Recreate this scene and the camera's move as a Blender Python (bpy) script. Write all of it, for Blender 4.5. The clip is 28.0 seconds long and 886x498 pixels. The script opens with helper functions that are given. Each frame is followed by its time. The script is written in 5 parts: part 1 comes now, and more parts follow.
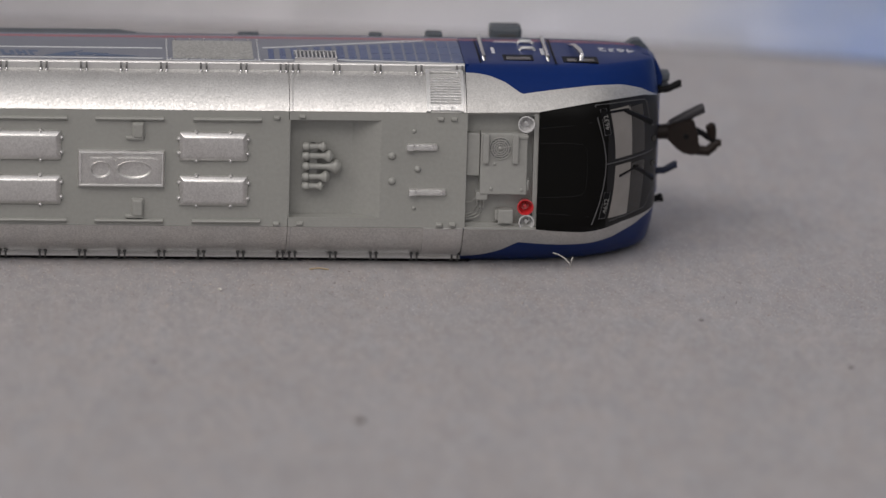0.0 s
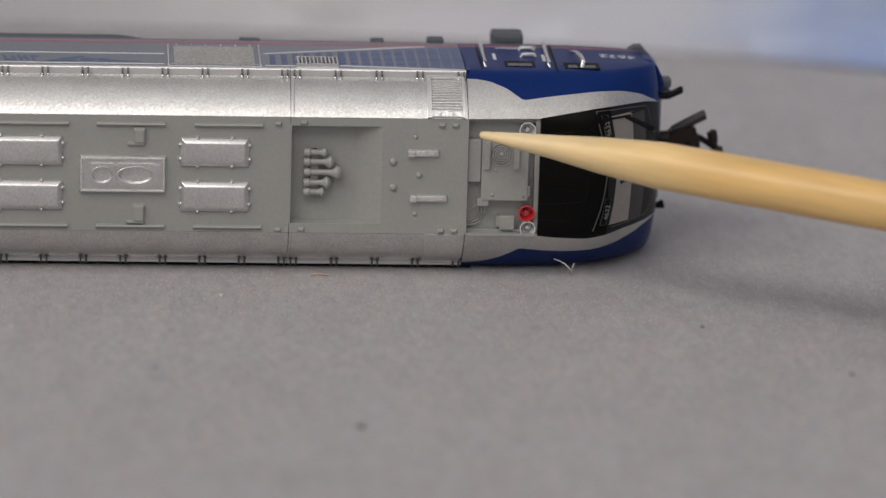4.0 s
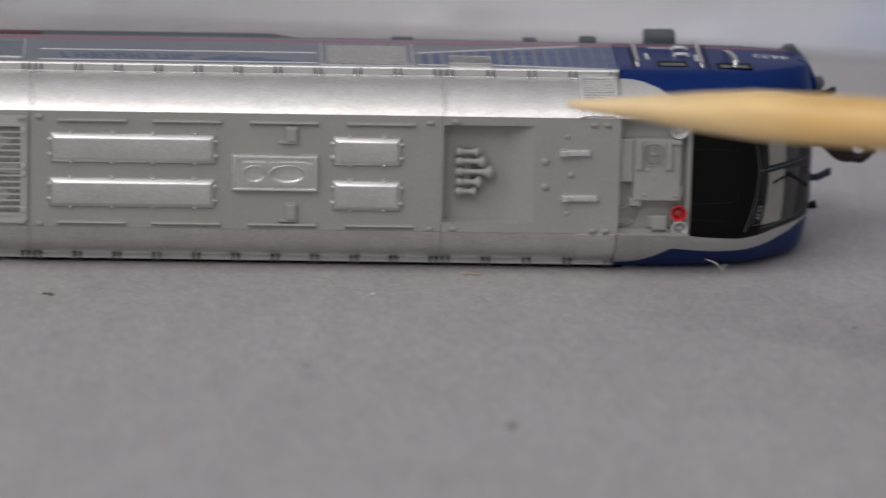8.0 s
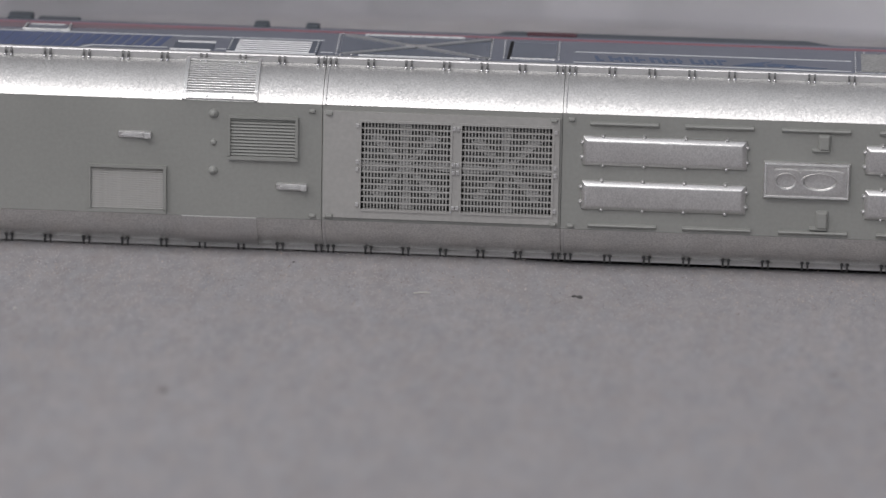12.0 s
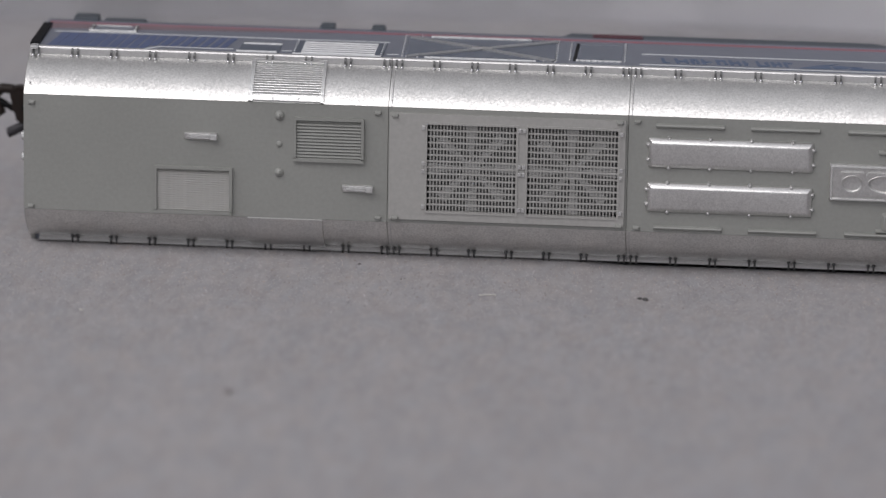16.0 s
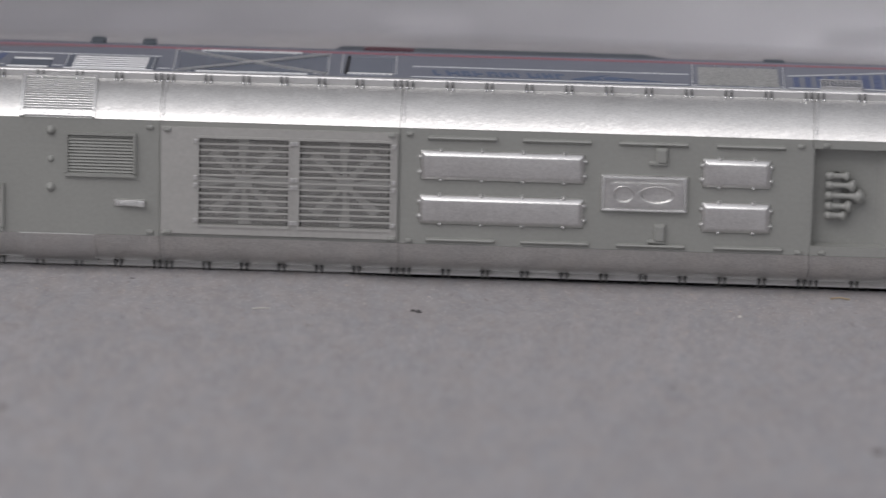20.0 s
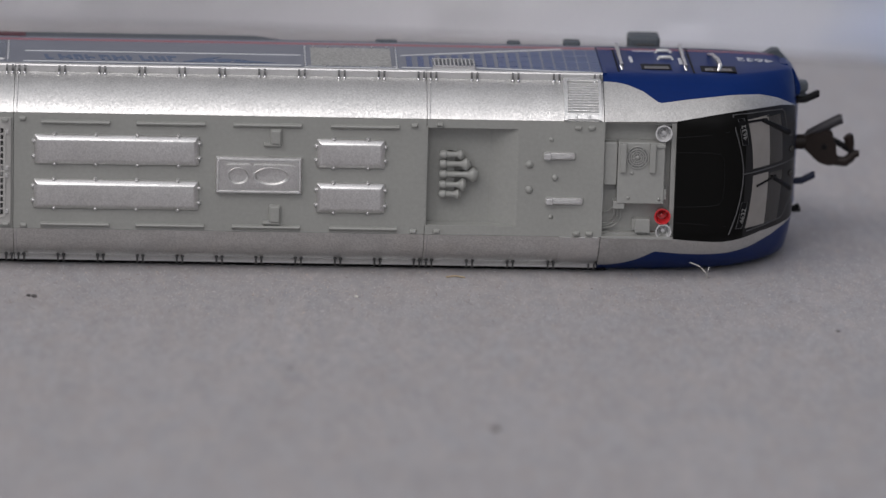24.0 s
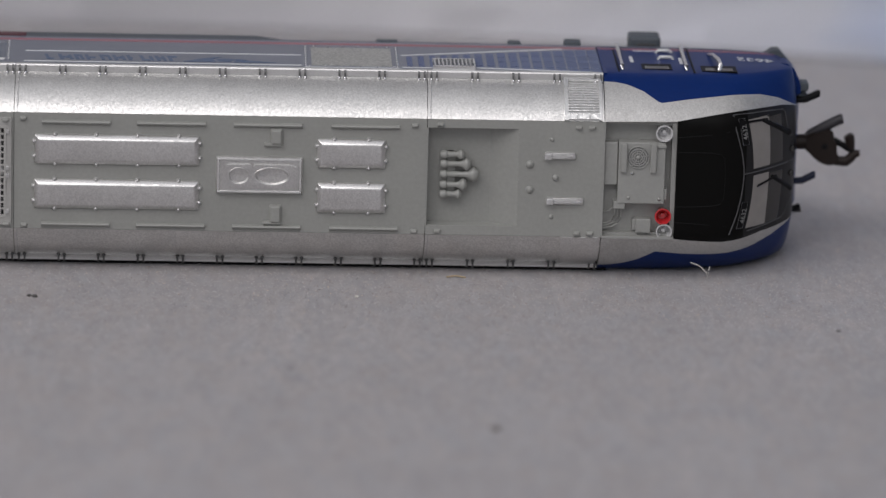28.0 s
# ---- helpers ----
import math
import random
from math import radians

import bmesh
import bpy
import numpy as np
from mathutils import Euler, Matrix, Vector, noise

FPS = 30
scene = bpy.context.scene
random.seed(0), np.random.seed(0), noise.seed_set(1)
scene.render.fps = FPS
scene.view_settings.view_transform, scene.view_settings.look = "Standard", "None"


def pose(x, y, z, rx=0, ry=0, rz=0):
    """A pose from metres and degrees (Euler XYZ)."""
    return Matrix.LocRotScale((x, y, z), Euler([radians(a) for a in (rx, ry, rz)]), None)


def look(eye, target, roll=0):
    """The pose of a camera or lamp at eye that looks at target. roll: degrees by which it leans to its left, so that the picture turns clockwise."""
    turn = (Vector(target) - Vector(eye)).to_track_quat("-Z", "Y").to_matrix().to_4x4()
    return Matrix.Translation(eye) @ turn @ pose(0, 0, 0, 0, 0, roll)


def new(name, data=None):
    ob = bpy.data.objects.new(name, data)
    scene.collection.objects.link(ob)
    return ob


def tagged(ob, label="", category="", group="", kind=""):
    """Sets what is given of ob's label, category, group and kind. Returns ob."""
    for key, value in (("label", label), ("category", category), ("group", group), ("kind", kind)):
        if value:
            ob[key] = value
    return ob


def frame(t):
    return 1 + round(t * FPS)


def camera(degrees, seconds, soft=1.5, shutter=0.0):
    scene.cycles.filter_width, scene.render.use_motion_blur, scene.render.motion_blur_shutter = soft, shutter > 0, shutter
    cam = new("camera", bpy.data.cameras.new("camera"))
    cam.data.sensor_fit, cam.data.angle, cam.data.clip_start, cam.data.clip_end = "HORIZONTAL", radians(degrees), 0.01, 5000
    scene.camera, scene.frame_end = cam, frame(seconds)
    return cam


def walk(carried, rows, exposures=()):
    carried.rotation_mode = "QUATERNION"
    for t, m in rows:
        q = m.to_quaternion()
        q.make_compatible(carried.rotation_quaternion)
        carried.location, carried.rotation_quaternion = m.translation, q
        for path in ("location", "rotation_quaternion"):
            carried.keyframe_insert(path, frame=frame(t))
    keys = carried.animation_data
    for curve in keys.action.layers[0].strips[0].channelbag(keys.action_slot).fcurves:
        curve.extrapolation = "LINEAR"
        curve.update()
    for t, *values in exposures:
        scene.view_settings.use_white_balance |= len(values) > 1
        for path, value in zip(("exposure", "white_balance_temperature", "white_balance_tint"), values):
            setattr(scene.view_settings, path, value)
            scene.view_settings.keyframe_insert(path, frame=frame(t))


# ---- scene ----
cam = camera(9.767, 28.0, soft=1.35, shutter=0.38)
cam.data.dof.use_dof = True
cam.data.dof.focus_distance = 0.508
cam.data.dof.aperture_fstop = 20.0
EYE = (-0.0099039, -0.4896345, 0.138667)
# seconds, yaw, pitch, roll: a tripod head that pans along the model and back
PAN = [
    (0.0, -4.200, -15.593, 1.608),
    (0.5, -4.194, -15.530, 1.634),
    (1.0, -4.180, -15.536, 1.624),
    (1.5, -4.182, -15.531, 1.694),
    (2.0, -4.185, -15.529, 1.723),
    (2.5, -4.185, -15.529, 1.711),
    (3.0, -4.185, -15.528, 1.702),
    (3.5, -4.185, -15.526, 1.730),
    (5.5, -4.185, -15.526, 1.700),
    (6.0, -4.185, -15.526, 1.700),
    (6.5, -4.184, -15.527, 1.702),
    (7.0, -4.186, -15.526, 1.725),
    (7.3, -4.186, -15.526, 1.725),
    (7.5, -3.912, -15.605, 1.581),
    (8.0, -2.444, -15.577, 1.442),
    (8.5, -0.472, -15.599, 1.241),
    (9.0, 0.510, -15.600, 1.383),
    (9.5, 1.228, -15.604, 1.232),
    (10.0, 1.929, -15.594, 1.205),
    (10.5, 2.731, -15.615, 1.103),
    (11.0, 3.261, -15.596, 1.059),
    (11.5, 3.529, -15.625, 1.121),
    (12.0, 3.628, -15.643, 1.133),
    (12.5, 3.844, -15.644, 1.145),
    (13.0, 4.221, -15.656, 0.973),
    (13.5, 4.327, -15.610, 1.056),
    (15.5, 4.326, -15.626, 1.058),
    (16.0, 4.382, -15.633, 1.010),
    (16.5, 4.976, -15.667, 0.908),
    (17.0, 5.497, -15.614, 0.916),
    (17.5, 5.944, -15.572, 0.831),
    (18.0, 6.217, -15.578, 0.910),
    (18.5, 5.990, -15.565, 0.862),
    (19.0, 4.830, -15.452, 1.018),
    (19.5, 3.205, -15.449, 1.174),
    (20.0, 1.780, -15.443, 1.271),
    (20.5, 0.346, -15.418, 1.324),
    (21.0, -1.006, -15.396, 1.496),
    (21.5, -2.192, -15.359, 1.592),
    (22.0, -2.724, -15.390, 1.579),
    (22.5, -2.673, -15.519, 1.662),
    (24.5, -2.623, -15.544, 1.592),
    (25.0, -2.624, -15.544, 1.606),
    (25.5, -2.625, -15.544, 1.598),
    (26.0, -2.623, -15.544, 1.592),
    (26.5, -2.625, -15.544, 1.584),
    (27.0, -2.622, -15.544, 1.594),
    (27.5, -2.621, -15.544, 1.590),
    (28.0, -2.625, -15.544, 1.598),
]
walk(cam, [(t, pose(*EYE, 90 + pitch, 0, yaw) @ pose(0, 0, 0, 0, 0, roll)) for t, yaw, pitch, roll in PAN], exposures=[(0.0, -0.02, 6850, 13.8), (3.0, 0.04, 6850, 13.2), (7.0, -0.04, 6750, 12.6), (9.0, -0.02, 6500, 13.2), (11.0, -0.07, 6460, 13.2), (16.0, -0.1, 6460, 13.6), (18.0, -0.08, 6470, 13.8), (22.0, -0.1, 6470, 13.6), (25.0, 0.0, 6500, 13.6), (28.0, -0.08, 6500, 13.6)])

# ---- world and lights ----
world = bpy.data.worlds.new("room_light")
scene.world = world
world.use_nodes = True
# a pale room: bright above and behind the camera, dimmer beyond the table
wt = world.node_tree
w_coord = wt.nodes.new("ShaderNodeTexCoord")
w_dot = wt.nodes.new("ShaderNodeVectorMath")
w_dot.operation = "DOT_PRODUCT"
w_dot.inputs[1].default_value = (-0.26, -0.68, 0.685)
w_map = wt.nodes.new("ShaderNodeMapRange")
w_map.inputs["From Min"].default_value = -1.0
w_ramp = wt.nodes.new("ShaderNodeValToRGB")
wt.links.new(w_coord.outputs["Generated"], w_dot.inputs[0])
wt.links.new(w_dot.outputs["Value"], w_map.inputs["Value"])
wt.links.new(w_map.outputs["Result"], w_ramp.inputs["Fac"])
wt.links.new(w_ramp.outputs["Color"], wt.nodes["Background"].inputs["Color"])
w_ramp.color_ramp.elements[0].position, w_ramp.color_ramp.elements[0].color = 0.66, (0.15, 0.155, 0.165, 1)
w_ramp.color_ramp.elements[1].position, w_ramp.color_ramp.elements[1].color = 0.97, (1.27, 1.3, 1.35, 1)
wt.nodes["Background"].inputs["Strength"].default_value = 0.65


def area_lamp(name, eye, target, size, size_y, watts, colour):
    data = bpy.data.lights.new(name, "AREA")
    data.shape, data.size, data.size_y, data.energy, data.color = "RECTANGLE", size, size_y, watts, colour
    ob = new(name, data)
    ob.matrix_world = look(eye, target)
    return ob


area_lamp("ceiling_lamp", (-0.42, -0.56, 0.78), (-0.03, 0, 0), 1.2, 0.32, 4.95, (1.0, 0.975, 0.95))

# ---- materials ----
MM = 0.001


def material(name, colour, rough=0.5, metal=0.0, grain=0.0, grain_scale=2500.0, mottle=0.0, mottle_scale=120.0,
             bump=0.0, bump_scale=3000.0, coat=0.0, rough_var=0.0, stretch=(1, 1, 1), island=0.0, alpha=1.0, transmission=0.0, per_object=0.0, shine=0.5):
    """A painted, metal or cloth surface: base colour with fine grain, broad mottling and fine relief."""
    m = bpy.data.materials.new(name)
    m.use_nodes = True
    nt = m.node_tree
    b = nt.nodes["Principled BSDF"]
    b.inputs["Roughness"].default_value = rough
    b.inputs["Metallic"].default_value = metal
    b.inputs["Specular IOR Level"].default_value = shine
    b.inputs["Coat Weight"].default_value = coat
    b.inputs["Transmission Weight"].default_value = transmission
    b.inputs["Alpha"].default_value = alpha
    tc = nt.nodes.new("ShaderNodeTexCoord")
    mp = nt.nodes.new("ShaderNodeMapping")
    mp.inputs["Scale"].default_value = stretch
    nt.links.new(tc.outputs["Object"], mp.inputs["Vector"])
    value = None

    def noise_tex(scale, detail):
        n = nt.nodes.new("ShaderNodeTexNoise")
        n.inputs["Scale"].default_value, n.inputs["Detail"].default_value = scale, detail
        nt.links.new(mp.outputs["Vector"], n.inputs["Vector"])
        return n.outputs["Fac"]

    def spread(socket, amount):
        r = nt.nodes.new("ShaderNodeMapRange")
        r.inputs["From Min"].default_value, r.inputs["From Max"].default_value = 0.25, 0.75
        r.inputs["To Min"].default_value, r.inputs["To Max"].default_value = 1 - amount, 1 + amount
        nt.links.new(socket, r.inputs["Value"])
        return r.outputs["Result"]

    def times(a, c):
        if a is None:
            return c
        x = nt.nodes.new("ShaderNodeMath")
        x.operation = "MULTIPLY"
        nt.links.new(a, x.inputs[0])
        nt.links.new(c, x.inputs[1])
        return x.outputs[0]

    if grain:
        value = times(value, spread(noise_tex(grain_scale, 3), grain))
    if mottle:
        value = times(value, spread(noise_tex(mottle_scale, 4), mottle))
    if island:
        g = nt.nodes.new("ShaderNodeNewGeometry")
        value = times(value, spread(g.outputs["Random Per Island"], island))
    if per_object:
        g = nt.nodes.new("ShaderNodeObjectInfo")
        value = times(value, spread(g.outputs["Random"], per_object))
    if value is None:
        b.inputs["Base Color"].default_value = (*colour, 1)
    else:
        v = nt.nodes.new("ShaderNodeVectorMath")
        v.operation = "SCALE"
        v.inputs[0].default_value = colour
        nt.links.new(value, v.inputs["Scale"])
        nt.links.new(v.outputs["Vector"], b.inputs["Base Color"])
    if rough_var:
        nt.links.new(spread(noise_tex(grain_scale * 0.5, 2), rough_var), (r := nt.nodes.new("ShaderNodeMath")).inputs[0])
        r.operation, r.inputs[1].default_value = "MULTIPLY", rough
        nt.links.new(r.outputs[0], b.inputs["Roughness"])
    if bump:
        bn = nt.nodes.new("ShaderNodeBump")
        bn.inputs["Strength"].default_value, bn.inputs["Distance"].default_value = bump, 0.0001
        nt.links.new(noise_tex(bump_scale, 3), bn.inputs["Height"])
        nt.links.new(bn.outputs["Normal"], b.inputs["Normal"])
    return m


def flake_material(name, colour, rough, metal, tilt, scale, vary):
    """Metallic paint: each small flake leans its own way and is a little lighter or darker."""
    m = material(name, colour, rough, metal)
    nt = m.node_tree
    b = nt.nodes["Principled BSDF"]
    tc, geo = nt.nodes.new("ShaderNodeTexCoord"), nt.nodes.new("ShaderNodeNewGeometry")
    cells = nt.nodes.new("ShaderNodeTexVoronoi")
    cells.inputs["Scale"].default_value = scale
    nt.links.new(tc.outputs["Object"], cells.inputs["Vector"])
    lean = nt.nodes.new("ShaderNodeVectorMath")
    lean.operation, lean.inputs[1].default_value = "SUBTRACT", (0.5, 0.5, 0.5)
    nt.links.new(cells.outputs["Color"], lean.inputs[0])
    add = nt.nodes.new("ShaderNodeVectorMath")
    add.operation, add.inputs[1].default_value = "MULTIPLY_ADD", (tilt, tilt, tilt)
    nt.links.new(lean.outputs["Vector"], add.inputs[0])
    nt.links.new(geo.outputs["Normal"], add.inputs[2])
    unit = nt.nodes.new("ShaderNodeVectorMath")
    unit.operation = "NORMALIZE"
    nt.links.new(add.outputs["Vector"], unit.inputs[0])
    nt.links.new(unit.outputs["Vector"], b.inputs["Normal"])
    broad = nt.nodes.new("ShaderNodeTexNoise")
    broad.inputs["Scale"].default_value, broad.inputs["Detail"].default_value = 420, 3
    nt.links.new(tc.outputs["Object"], broad.inputs["Vector"])
    span = nt.nodes.new("ShaderNodeMapRange")
    span.inputs["From Min"].default_value, span.inputs["From Max"].default_value = 0.3, 0.7
    span.inputs["To Min"].default_value, span.inputs["To Max"].default_value = 0.95, 1.05
    nt.links.new(broad.outputs["Fac"], span.inputs["Value"])
    flake = nt.nodes.new("ShaderNodeSeparateXYZ")
    nt.links.new(cells.outputs["Color"], flake.inputs[0])
    own = nt.nodes.new("ShaderNodeMath")
    own.operation, own.inputs[1].default_value, own.inputs[2].default_value = "MULTIPLY_ADD", vary, 1 - vary / 2
    nt.links.new(flake.outputs["Z"], own.inputs[0])
    both = nt.nodes.new("ShaderNodeMath")
    both.operation = "MULTIPLY"
    nt.links.new(own.outputs[0], both.inputs[0])
    nt.links.new(span.outputs["Result"], both.inputs[1])
    tone = nt.nodes.new("ShaderNodeVectorMath")
    tone.operation, tone.inputs[0].default_value = "SCALE", colour
    nt.links.new(both.outputs[0], tone.inputs["Scale"])
    nt.links.new(tone.outputs["Vector"], b.inputs["Base Color"])
    return m


GREY = material("grey_roof_paint", (0.291, 0.294, 0.276), 0.36, grain=0.05, mottle=0.05, bump=0.06)
GREY_LIGHT = material("light_grey_paint", (0.435, 0.428, 0.41), 0.3, 0.2, grain=0.06, mottle=0.04, bump=0.08)
GREY_CAB = material("cab_roof_grey_paint", (0.3, 0.302, 0.286), 0.45, grain=0.05, mottle=0.05, bump=0.06)
SILVER = flake_material("silver_flake_paint", (0.69, 0.682, 0.664), 0.36, 0.88, 0.14, 8400, 0.26)
SILVER_CAB = flake_material("satin_cab_silver", (0.56, 0.552, 0.535), 0.38, 0.6, 0.15, 8500, 0.26)
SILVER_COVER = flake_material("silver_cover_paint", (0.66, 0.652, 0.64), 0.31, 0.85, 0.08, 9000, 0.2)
SILVER_TRIM = material("silver_trim_paint", (0.58, 0.575, 0.57), 0.34, 0.6, grain=0.12, grain_scale=9000, bump=0.25, bump_scale=10000)
SIDE = material("blue_grey_side_paint", (0.215, 0.23, 0.275), 0.4, 0.3, grain=0.08, grain_scale=7000, mottle=0.05, bump=0.15, bump_scale=8000)
BRACE = material("grey_brace_paint", (0.32, 0.325, 0.34), 0.4, 0.3, grain=0.08, grain_scale=7000)
RED_BAND = material("dull_red_print", (0.205, 0.15, 0.17), 0.5, grain=0.1, grain_scale=3000, mottle=0.15, mottle_scale=200)
MAROON = material("maroon_plate_paint", (0.09, 0.03, 0.04), 0.5, grain=0.1)
SIDE_DARK = material("slate_skirt_paint", (0.10, 0.115, 0.145), 0.5, grain=0.06, mottle=0.06)
WINDOW_BLUE = material("blue_grey_window", (0.15, 0.172, 0.215), 0.25, 0.2, mottle=0.05)
STRIPE_BLUE = material("blue_stripe_print", (0.085, 0.115, 0.225), 0.4, grain=0.06, grain_scale=7000)
LOGO_BLUE = material("dark_blue_print", (0.075, 0.115, 0.2), 0.4, grain=0.08, grain_scale=7000)
WHITE = material("white_line_print", (0.62, 0.63, 0.65), 0.4, grain=0.05)
RED = material("red_stripe_print", (0.33, 0.13, 0.16), 0.45, grain=0.08, grain_scale=5000)
BLUE = material("gloss_blue_paint", (0.003, 0.02, 0.115), 0.32, shine=0.13, grain=0.04, mottle=0.04, bump=0.04)
BLACK = material("black_gloss_paint", (0.004, 0.004, 0.0037), 0.35, shine=0.1, grain=0.06, mottle=0.1, bump=0.03)
BLACK_FRAME = material("dark_grey_frame", (0.01, 0.01, 0.011), 0.4, shine=0.25, grain=0.06)
FRAME_LINE = material("grey_window_seal", (0.065, 0.065, 0.068), 0.45, grain=0.08)
GLASS_LIGHT = material("sun_blind_glass", (0.25, 0.235, 0.22), 0.12, mottle=0.08, mottle_scale=500, coat=0.5)
GLASS_DARK = material("smoked_glass", (0.02, 0.019, 0.018), 0.12, mottle=0.08, mottle_scale=500, coat=0.15)
BLUE_HOSE = material("blue_hose_plastic", (0.007, 0.012, 0.034), 0.45, shine=0.3, grain=0.1)
RUBBER = material("black_plastic", (0.008, 0.008, 0.009), 0.5, shine=0.1, grain=0.1)
UNDER = material("dark_underframe_plastic", (0.07, 0.082, 0.095), 0.55, grain=0.08, mottle=0.06)
BROWN = material("brown_coupler_plastic", (0.016, 0.01, 0.008), 0.5, shine=0.25, grain=0.15, grain_scale=3000, bump=0.1)
# Coupler plastic with the trip pin's grey-blue highlight painted into the colour.
COUPLER_GREY = material("dusty_coupler_plastic", (0.035, 0.033, 0.038), 0.45, shine=0.3, grain=0.12)
CLIP = material("bright_clip_metal", (0.7, 0.7, 0.7), 0.22, 0.9, grain=0.1)
DIGIT = material("grey_digit_print", (0.22, 0.22, 0.215), 0.5, grain=0.05)
SEAM = material("roof_seam_black", (0.006, 0.006, 0.006), 0.5, shine=0.12, grain=0.05)
CHROME = material("bright_metal", (0.74, 0.74, 0.74), 0.22, 0.85, grain=0.05)
# Clip metal with the shade of stems and lower feet in its colour.
CLIP_SHADED = material("dull_clip_metal", (0.11, 0.11, 0.11), 0.4, 0.5, grain=0.1)
# Darker grey that holds the shade inside fan wells, fan dish and body core.
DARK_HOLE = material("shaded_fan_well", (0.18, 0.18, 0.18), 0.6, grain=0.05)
FAN = material("fan_blade_grey", (0.42, 0.42, 0.415), 0.5, grain=0.05)
RED_LENS = material("red_lens_plastic", (0.55, 0.03, 0.035), 0.15, coat=0.6, mottle=0.06, mottle_scale=900)
CLEAR_LENS = material("clear_lens_plastic", (0.58, 0.58, 0.58), 0.2, 0.1, mottle=0.12, mottle_scale=1200, coat=0.6)
WIRE = material("grey_wire", (0.36, 0.36, 0.34), 0.4)

def bamboo_material():
    """Split bamboo: pale where it is cut to a point, golden skin with streaks further back."""
    m = material("golden_bamboo", (0.76, 0.5, 0.215), 0.36, bump=0.35, bump_scale=900, stretch=(0.12, 1, 1))
    nt = m.node_tree
    tc, sep = nt.nodes.new("ShaderNodeTexCoord"), nt.nodes.new("ShaderNodeSeparateXYZ")
    nt.links.new(tc.outputs["Object"], sep.inputs[0])
    mp = nt.nodes.new("ShaderNodeMapping")
    mp.inputs["Scale"].default_value = (0.1, 1, 1)
    nt.links.new(tc.outputs["Object"], mp.inputs["Vector"])
    streak, blotch = nt.nodes.new("ShaderNodeTexNoise"), nt.nodes.new("ShaderNodeTexNoise")
    streak.inputs["Scale"].default_value, streak.inputs["Detail"].default_value = 900, 4
    blotch.inputs["Scale"].default_value, blotch.inputs["Detail"].default_value = 240, 3
    nt.links.new(mp.outputs["Vector"], streak.inputs["Vector"])
    nt.links.new(mp.outputs["Vector"], blotch.inputs["Vector"])
    skin_from = nt.nodes.new("ShaderNodeMapRange")
    skin_from.inputs["From Min"].default_value, skin_from.inputs["From Max"].default_value = 0.004, 0.026
    nt.links.new(sep.outputs["X"], skin_from.inputs["Value"])
    add = nt.nodes.new("ShaderNodeMath")
    add.operation, add.inputs[1].default_value = "MULTIPLY_ADD", 1.1
    nt.links.new(blotch.outputs["Fac"], add.inputs[0])
    nt.links.new(skin_from.outputs["Result"], add.inputs[2])
    ramp = nt.nodes.new("ShaderNodeValToRGB")
    half = nt.nodes.new("ShaderNodeMath")
    half.operation, half.inputs[1].default_value = "MULTIPLY", 0.5
    nt.links.new(add.outputs[0], half.inputs[0])
    nt.links.new(half.outputs[0], ramp.inputs["Fac"])
    ramp.color_ramp.elements[0].position, ramp.color_ramp.elements[0].color = 0.25, (0.82, 0.64, 0.38, 1)
    ramp.color_ramp.elements[1].position, ramp.color_ramp.elements[1].color = 0.82, (0.71, 0.45, 0.17, 1)
    mid = ramp.color_ramp.elements.new(0.6)
    mid.color = (0.8, 0.57, 0.27, 1)
    span = nt.nodes.new("ShaderNodeMapRange")
    span.inputs["From Min"].default_value, span.inputs["From Max"].default_value = 0.3, 0.7
    span.inputs["To Min"].default_value, span.inputs["To Max"].default_value = 0.86, 1.1
    nt.links.new(streak.outputs["Fac"], span.inputs["Value"])
    tone = nt.nodes.new("ShaderNodeVectorMath")
    tone.operation = "SCALE"
    nt.links.new(ramp.outputs["Color"], tone.inputs[0])
    nt.links.new(span.outputs["Result"], tone.inputs["Scale"])
    nt.links.new(tone.outputs["Vector"], nt.nodes["Principled BSDF"].inputs["Base Color"])
    return m


WOOD = bamboo_material()


